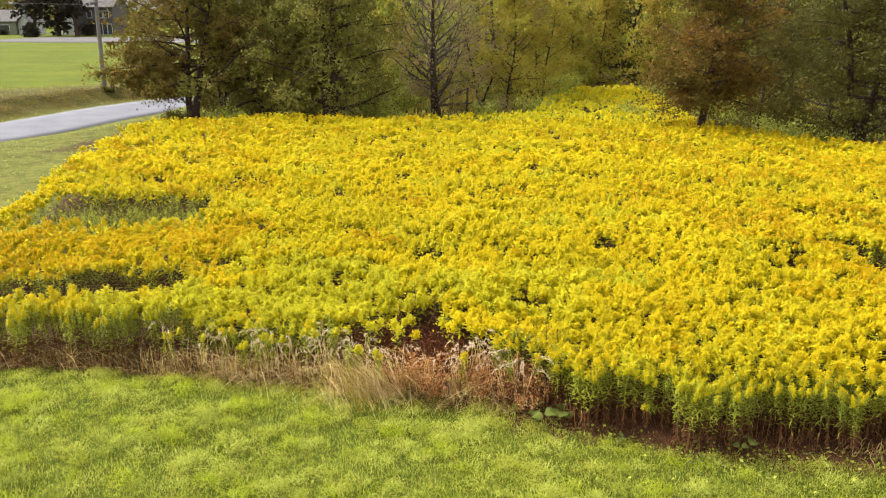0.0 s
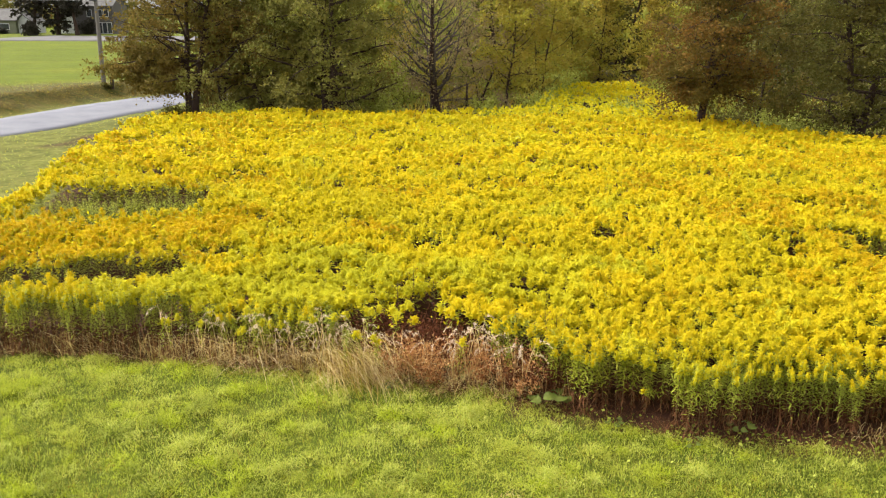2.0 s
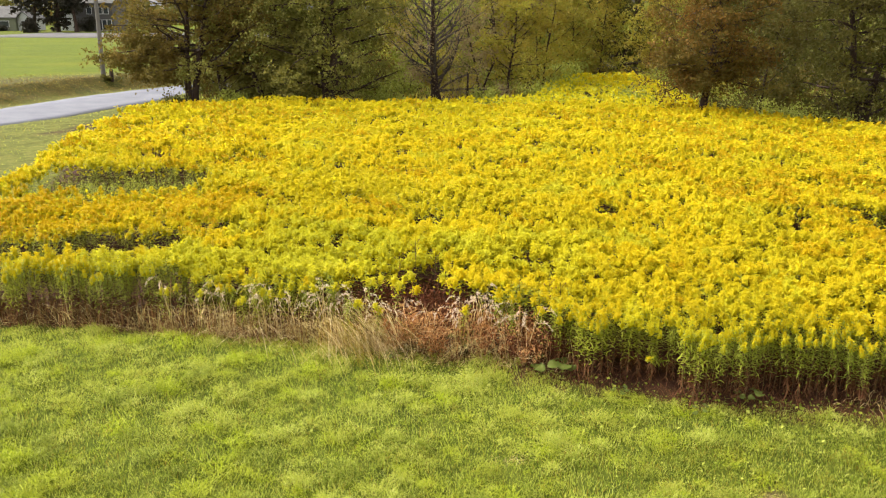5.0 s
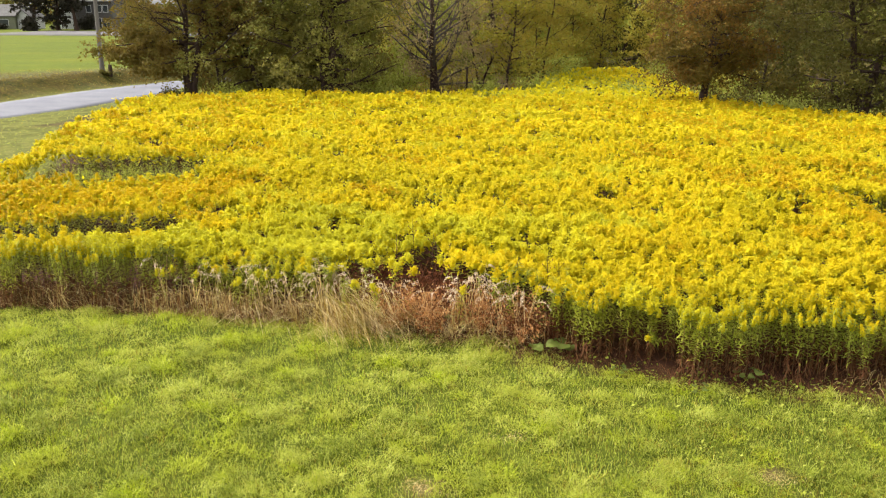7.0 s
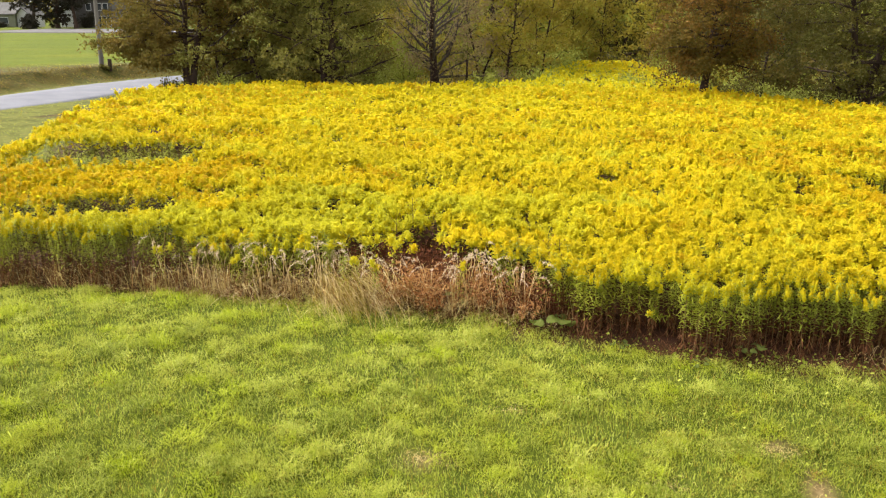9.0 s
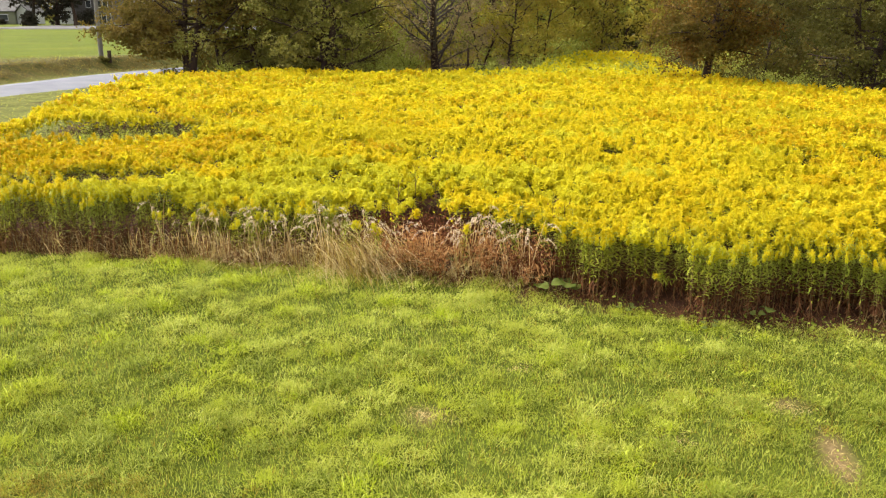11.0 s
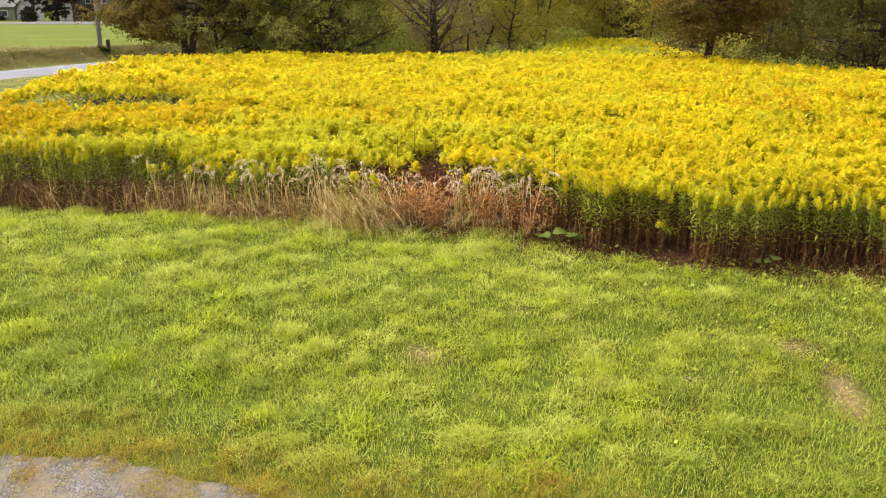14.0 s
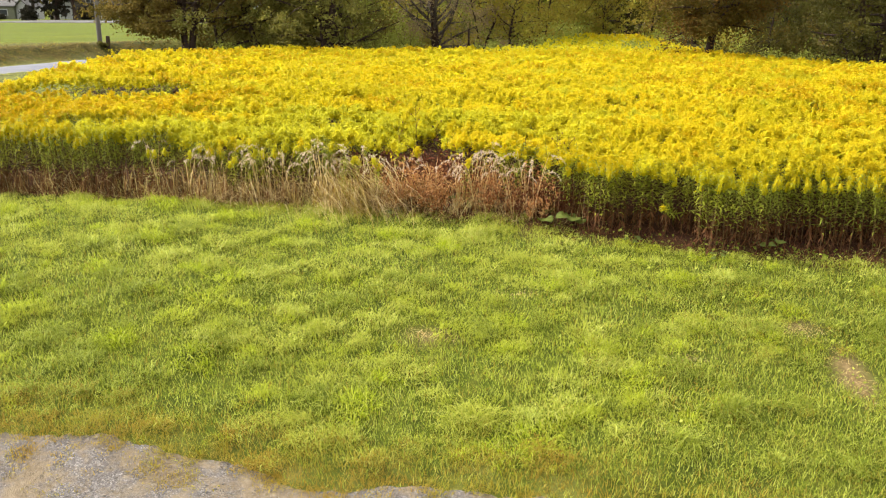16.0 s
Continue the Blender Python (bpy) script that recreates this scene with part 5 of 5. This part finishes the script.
tree("maple_tree", -14.6, 48.0, 11, LEAF_OLIVE, "olive-brown maple with forked trunk beside the road", 1, stems=2, trunk_r=0.3, first=2.2, reach=5.5, leaves=54000, size=0.145, fork=0.06, limbs=60, droop=0.13, clump=0.24, spray=0.24, boughs=((3.4, -4.4, -0.6, 0.7), (3.0, -3.3, -1.2, 0.2), (2.6, -2.5, -0.8, -0.3), (2.4, -1.9, -1.2, -0.5), (3.8, -3.8, 0.8, 0.9)))
tree("young_maple_tree", -13.5, 50.5, 8.5, LEAF_OLIVE, "slim young maple with several thin stems", 2, stems=3, trunk_r=0.14, first=1.5, reach=2.4, leaves=9000, size=0.15, fork=0.12, limbs=24)
tree("hedgerow_tree", -6.4, 47.0, 10, LEAF_MID, "dense olive green tree with twin trunks behind the field", 3, stems=2, trunk_r=0.38, first=0.8, reach=4.2, leaves=36000, size=0.145, limbs=50, droop=0.25, clump=0.38)
tree("hedgerow_tree", -10.4, 49.0, 9.5, LEAF_MID, "dense olive green tree leafed almost to the ground", 4, stems=2, trunk_r=0.25, first=0.7, reach=3.8, leaves=31000, size=0.145, limbs=42, droop=0.25, clump=0.4)
tree("bare_tree", -0.42, 50.6, 9, LEAF_PURPLE, "half-bare spreading tree with dark trunk and grey-brown twigs", 5, stems=1, trunk_r=0.27, first=1.3, reach=4.0, leaves=9500, size=0.11, limbs=40, bark=TWIG, clump=0.3, rise=0.2, twigs=11, taper=0.8, spray=0.3, trunk_bark=BARK, lean=(-0.04, 0), boughs=((0.5, 1.1, 0.1, 4.6), (0.8, -1.3, -0.2, 2.0), (0.7, 2.4, -0.6, 1.3), (0.7, 4.0, -0.8, 1.1), (1.5, -3.0, 0.3, 2.4)))
tree("bronze_tree", 2.4, 54.0, 9, LEAF_PURPLE, "thin bronze-leaved tree behind the bare tree", 6, stems=2, trunk_r=0.1, first=0.9, reach=2.6, leaves=9500, size=0.13, limbs=34)
tree("yellowing_tree", 4.0, 52.5, 9.5, LEAF_GOLD, "yellow-green young tree with slim leaning trunk", 7, stems=1, trunk_r=0.09, first=0.9, reach=2.7, leaves=14000, size=0.14, limbs=40, lean=(0.08, 0))
tree("yellowing_tree", 6.6, 56.0, 9, LEAF_GOLD, "yellow-green young tree at the end of the field", 8, stems=2, trunk_r=0.1, first=0.5, reach=2.8, leaves=12000, size=0.15, limbs=36)
tree("red_maple_tree", 12.7, 40.5, 10, LEAF_RUST, "maple turning rust red at the field edge", 9, stems=1, trunk_r=0.22, first=2.4, reach=3.1, leaves=36000, size=0.13, limbs=52, droop=0.2, clump=0.32, taper=0.9, spray=0.28, boughs=((2.7, -1.6, -0.8, 0.4), (2.8, 2.0, -1.0, 0.3), (2.5, -0.8, -1.3, 0.3), (3.1, -2.0, -0.2, 0.6), (3.1, 2.6, -0.3, 0.6)))
tree("dark_maple_tree", 20.6, 40.5, 11, LEAF_DARK, "large dark green maple with twin trunks at the field edge", 10, stems=2, trunk_r=0.3, first=0.8, reach=4.6, leaves=34000, size=0.15, limbs=50, droop=0.22, clump=0.4, spray=0.3)
tree("sapling_tree", 17.3, 45.0, 7, LEAF_DARK, "slim dark green sapling between two maples", 11, trunk_r=0.09, first=0.8, reach=2.4, leaves=6000, size=0.16, limbs=26)
# light leaf colours on the middle trees carry sunlight as well as yellowing
for k, (x, y, h, lf, r, col) in enumerate(((9.6, 63.0, 7.0, LEAF_GOLD, 2.2, "yellow-green"), (12.4, 66.5, 8.5, LEAF_GOLD, 2.4, "yellow-green"), (15.2, 62.0, 8.0, LEAF_GOLD, 2.2, "yellow-green"),
                                           (7.6, 68.0, 8.0, LEAF_SAGE, 2.6, "grey-green"), (-3.2, 62.0, 6.5, LEAF_GOLD, 2.3, "yellow-green"), (0.4, 64.5, 7.0, LEAF_SAGE, 2.4, "grey-green"), (18.6, 56.0, 9.0, LEAF_DARK, 3.2, "dark green"), (23.5, 50.0, 10.0, LEAF_DARK, 3.8, "dark green"))):
    tree("young_tree", x, y, h, lf, col + " young tree at the back of the field", 20 + k, trunk_r=0.08, first=0.4, reach=r, leaves=9000, size=0.17, limbs=30, clump=0.32, taper=1.0, group="young trees at the back of the field")
for k, (x, y) in enumerate(((-10.5, 58), (-7.0, 57.5), (4.5, 66), (5.0, 72), (10.5, 76), (15.5, 73), (20.5, 69), (25.5, 62), (29.5, 54), (30.5, 46), (27.0, 38.5), (25, 74), (33, 66))):
    tree("wood_tree", x, y, 11 + (k * 37 % 5) * 0.6, LEAF_GOLD if -8 < x < 13 and k % 2 == 0 else LEAF_SAGE if k % 3 == 0 or -8 < x < 13 else LEAF_DARK, "leafy green tree of the wood behind the field", 40 + k, stems=1 + k % 2, trunk_r=0.2, first=0.4, reach=4.2,
         leaves=4800, size=0.4, limbs=26, twigs=3, clump=0.5, droop=0.2, group="trees of the wood")
for k, (x, y) in enumerate(((-15.6, 54.5), (-13.6, 56.0), (-11.4, 56.8), (-9.0, 54.5), (-12.4, 52.6), (-5.0, 54.0), (-3.0, 58.5), (-0.6, 59.5), (2.2, 59.0), (5.5, 61.0), (8.6, 70.0), (12.0, 71.0), (-6.8, 60.0), (20.5, 49.0), (26.0, 45.0), (17.5, 51.5), (23.0, 56.0))):
    shrub(x, y, 2.3 + 0.2 * (k % 4), 2.4, (LEAF_MID, LEAF_OLIVE, LEAF_SAGE, LEAF_GOLD)[k % 4], "tall leafy bush in the hedge behind the field", 170 + k, 2600, 0.2)
for k, (x, y, h, w, lf) in enumerate(((-12.0, 45.6, 1.3, 1.4, LEAF_SAGE), (-3.6, 47.5, 1.6, 2.0, LEAF_SAGE), (-2.6, 45.5, 1.1, 1.4, LEAF_SAGE), (2.6, 48.5, 1.3, 1.6, LEAF_SAGE), (5.6, 49.5, 1.6, 2.0, LEAF_SAGE),
                                      (7.4, 58.5, 2.2, 2.2, LEAF_SAGE), (9.2, 60.8, 2.4, 2.4, LEAF_SAGE), (15.0, 43.2, 1.6, 2.0, LEAF_DARK), (16.6, 40.6, 1.4, 1.8, LEAF_SAGE), (18.8, 39.2, 1.5, 1.9, LEAF_SAGE),
                                      (10.4, 46.5, 1.4, 1.8, LEAF_SAGE), (22.5, 37.6, 1.4, 1.8, LEAF_SAGE), (-15.2, 46.5, 1.1, 1.0, LEAF_DARK), (-8.6, 46.0, 1.3, 1.6, LEAF_DARK), (14.6, 55.5, 1.9, 2.2, LEAF_SAGE), (-5.2, 51.5, 2.4, 2.4, LEAF_SAGE), (-2.4, 53.0, 2.2, 2.4, LEAF_SAGE), (1.2, 53.5, 1.8, 2.2, LEAF_GOLD),
                                      (3.6, 55.0, 1.8, 2.2, LEAF_SAGE), (7.6, 53.0, 1.5, 1.8, LEAF_SAGE), (17.6, 42.4, 1.8, 2.0, LEAF_SAGE), (15.6, 46.0, 2.2, 2.4, LEAF_SAGE))):
    shrub(x, y, h, w, lf, "grey-green shrub under the trees" if lf is LEAF_SAGE else "dark green shrub under the trees", 70 + k, 1800, 0.13)


def make_thicket():
    """The deep wood behind the first trees."""
    rng = np.random.default_rng(150)
    n = 24000
    x = rng.uniform(-10, 62, n)
    y = np.interp(x, [-10, 5, 20, 35, 62], [74, 82, 88, 80, 66]) + rng.uniform(0, 9, n)
    top = 9.5 + 2.0 * wave(x, y, 7, 151)
    z = ground_z(x, y) + 0.1 + top * rng.random(n)
    # more pale leaf left of x 16, painting the sunlit part
    g = Geo().add(*cards(rng, np.stack([x, y, z], -1), rng.uniform(0.45, 0.95, n), 0.35, 0.7), (wave(x, y, 5, 152) + rng.normal(0, 0.4, n) > np.where(x < 16, -0.4, 0.4)).astype(int))
    tagged(new("wood_thicket", g.mesh("wood_thicket", [LEAF_DARK, LEAF_SAGE])), "dense green thicket of the wood behind the field", "thicket", kind="stuff")


make_thicket()

# ---- the road's pole, wires and the far houses ----


def post(name, x, y, h, r, label, category, material):
    ob = thing(name, x, y, float(ground_z(x, y)) - 0.1, label, category)
    part("post", Geo().add(*tube([(0, 0, 0), (0.02, 0, h * 0.5), (0.03, 0.01, h), (0.03, 0.01, h + 0.02)], [r, r * 0.95, r * 0.9, 0.005], 8)), material, ob, smooth=False)
    return ob


def utility_pole(x, y, height):
    ob = thing("utility_pole", x, y, float(ground_z(x, y)) - 0.2, "weathered grey wooden utility pole beside the country road", "utility pole")
    s = np.linspace(0, 1, 8)
    part("shaft", Geo().add(*tube(np.stack([0.12 * s, 0 * s, height * s], -1), 0.19 - 0.07 * s, 12)), POLE_WOOD, ob, smooth=True)
    bm_part("crossarm", box_geo(-1.1, -0.16, height - 0.75, 1.25, -0.05, height - 0.62, 0.01), POLE_WOOD, ob)
    for dx in (-1.0, -0.4, 0.6, 1.15):
        part("insulator", Geo().add(*tube([(dx, -0.1, height - 0.62), (dx, -0.1, height - 0.55), (dx, -0.1, height - 0.5), (dx, -0.1, height - 0.44)], [0.03, 0.055, 0.04, 0.01], 8)), WHITE, ob)
    bm_part("cable_bracket", box_geo(-0.3, -0.3, 6.55, 0.25, -0.12, 6.75, 0.02), DARK_PAINT, ob)
    return ob


PX, PY = -27.3, 66.8
utility_pole(PX, PY, 9.5)


def cable(ax, ay, az, bx, by, bz, sag, r=0.018):
    s = np.linspace(0, 1, 24)
    p = np.stack([ax + (bx - ax) * s, ay + (by - ay) * s, az + (bz - az) * s - sag * 4 * s * (1 - s)], -1)
    tagged(new("overhead_cable", Geo().add(*tube(p, np.full(24, r), 4)).mesh("overhead_cable", [WIRE])), "pale overhead cable strung from the utility pole", "cable", "overhead cables")


cable(PX - 1.0, PY - 0.1, 8.6, PX - 45, PY + 4, 6.9, 0.15, 0.007)
cable(PX, PY - 0.2, 7.0, PX - 45, PY + 3, 7.8, 0.1, 0.007)
cable(PX + 1.1, PY - 0.1, 9.7, PX + 25, PY + 26, 9.9, 0.8)
post("fence_post", 1.45, 50.0, 1.9, 0.07, "dark weathered wooden fence post beneath the trees", "post", BARK)
post("marker_post", -26.55, 66.5, 0.95, 0.17, "dark broken stump beside the utility pole", "stump", BARK)
shrub(-26.9, 66.2, 0.5, 1.2, LEAF_DARK, "low dark weeds round the foot of the utility pole", 99, 500, 0.15)


def house(x, y, w, d, h, roof_h, clad, label, openings, rz=0.0, ridge_along=True):
    """Walls, a gabled roof with eaves, and openings (kind, from, width, sill, height) in the front wall."""
    ob = thing("house", x, y, float(ground_z(x, y)) - 0.05, label, "house", rz=rz)
    bm_part("wall", box_geo(-w / 2, 0, 0, w / 2, d, h), clad, ob)
    bm = bmesh.new()
    o = 0.4
    if ridge_along:
        sec = [(-o, h - 0.15), (d / 2, h + roof_h), (d + o, h - 0.15), (d + o, h + 0.05), (d / 2, h + roof_h + 0.22), (-o, h + 0.05)]
        rows = [[bm.verts.new((xx, a, b)) for a, b in sec] for xx in (-w / 2 - o, w / 2 + o)]
    else:
        sec = [(-w / 2 - o, h - 0.15), (0, h + roof_h), (w / 2 + o, h - 0.15), (w / 2 + o, h + 0.05), (0, h + roof_h + 0.22), (-w / 2 - o, h + 0.05)]
        rows = [[bm.verts.new((a, yy, b)) for a, b in sec] for yy in (-o, d + o)]
    for i in range(6):
        bm.faces.new((rows[0][i], rows[0][(i + 1) % 6], rows[1][(i + 1) % 6], rows[1][i]))
    for r in rows:
        bm.faces.new((r[0], r[1], r[4], r[5]))
        bm.faces.new((r[1], r[2], r[3], r[4]))
    bmesh.ops.recalc_face_normals(bm, faces=bm.faces[:])
    bm_part("roof", bm, SHINGLE, ob)
    tri = [(-w / 2 + 0.02, h), (w / 2 - 0.02, h), (0, h + roof_h - 0.03)] if not ridge_along else [(0.02, h), (d - 0.02, h), (d / 2, h + roof_h - 0.03)]
    for off in ((0.02, d - 0.02) if not ridge_along else (-w / 2 + 0.02, w / 2 - 0.02)):
        bm = bmesh.new()
        bm.faces.new([bm.verts.new((a, off, b) if not ridge_along else (off, a, b)) for a, b in tri])
        bm_part("gable", bm, clad, ob)
    for kind, x0, ww, z0, hh in openings:
        # porch bays are flat dark glass panels, their shade given by colour
        mat = {"window": GLASS, "garage_door": WHITE, "door": DARK_PAINT, "porch": GLASS}[kind]
        p = bm_part(kind, box_geo(x0, -0.04, z0, x0 + ww, 0.02, z0 + hh), mat, ob)
        if kind != "garage_door":
            for a, b, c, e in ((x0 - 0.12, z0 - 0.12, x0 + ww + 0.12, z0), (x0 - 0.12, z0 + hh, x0 + ww + 0.12, z0 + hh + 0.12), (x0 - 0.12, z0, x0, z0 + hh), (x0 + ww, z0, x0 + ww + 0.12, z0 + hh)):
                bm_part("frame_bar", box_geo(a, -0.07, b, c, 0.01, e), WHITE, p, "white painted frame")
    return ob


house(-105.2, 196, 12.5, 9, 3.0, 2.4, CLAD_GREEN, "sage green single-storey house with white trim", [("window", -3.5, 1.2, 1.0, 1.2), ("window", 2.4, 2.2, 1.0, 1.2)])
house(-97.6, 197, 3.4, 7, 2.7, 1.6, WHITE, "white garage beside the sage green house", [("garage_door", -1.4, 2.8, 0, 2.2)], ridge_along=False)
house(-87.3, 197, 3.6, 8, 3.0, 2.0, WHITE, "small white outbuilding behind dark conifers", [("window", -1, 1.2, 1.1, 1.1)], ridge_along=False)
house(-79.3, 193, 8.4, 9, 6.2, 2.4, CLAD_GREY, "two-storey grey house with flat dark panels for its shaded porch", [("window", -1.6, 1.0, 3.9, 1.4), ("window", 0.8, 1.0, 3.9, 1.4), ("window", 2.2, 1.0, 3.9, 1.4), ("porch", 0.6, 0.9, 0.2, 2.3), ("porch", 1.7, 0.9, 0.2, 2.3), ("porch", 2.8, 0.9, 0.2, 2.3)])


def conifer(x, y, height, width, seed, first=2.0, leaf=NEEDLE, label="dark broad conifer standing before the far houses"):
    return tree("conifer", x, y, height, leaf, label, seed, trunk_r=0.45, first=first, reach=width, leaves=9000, size=0.5, limbs=46, droop=0.3, clump=0.4, taper=1.0, category="conifer", group="conifers by the far houses")


conifer(-90.0, 186, 15, 4.6, 120, 4.5)
conifer(-85.6, 188, 15, 4.0, 121, 1.0)
conifer(-80.2, 185, 14, 3.4, 122, 5.0)
conifer(-88.6, 181, 2.6, 0.7, 123, 0.3, label="small young conifer before the white garage")
shrub(-79.8, 190, 3.2, 2.6, NEEDLE, "clipped round dark yew before the grey house", 124, 2500, 0.35)
shrub(-101, 193.5, 1.5, 2.0, NEEDLE, "low dark bush before the sage green house", 125, 900, 0.3)


def make_far_woods():
    """The wooded skyline beyond the houses and pastures."""
    rng = np.random.default_rng(140)
    g = Geo()
    n = 30000
    x = rng.uniform(-330, 300, n)
    depth = rng.random(n) * 18
    y = 245 + depth + 0.04 * np.abs(x) + 8 * wave(x, x * 0, 90, 141)
    top = 11 + 3.5 * wave(x, x * 0, 22, 142) + 2.0 * wave(x, x * 0, 8, 143)
    z = ground_z(x, y) + top * rng.random(n) ** 0.8 * (0.55 + 0.45 * np.sin(np.clip(depth / 18, 0, 1) * 3.14))
    g.add(*cards(rng, np.stack([x, y, z], -1), rng.uniform(0.9, 2.0, n), 0.35, 0.75), (rng.random(n) < 0.3).astype(int))
    tagged(new("far_woods", g.mesh("far_woods", [LEAF_DARK, LEAF_OLIVE])), "dark wooded skyline beyond the houses", "woods", kind="stuff")


make_far_woods()
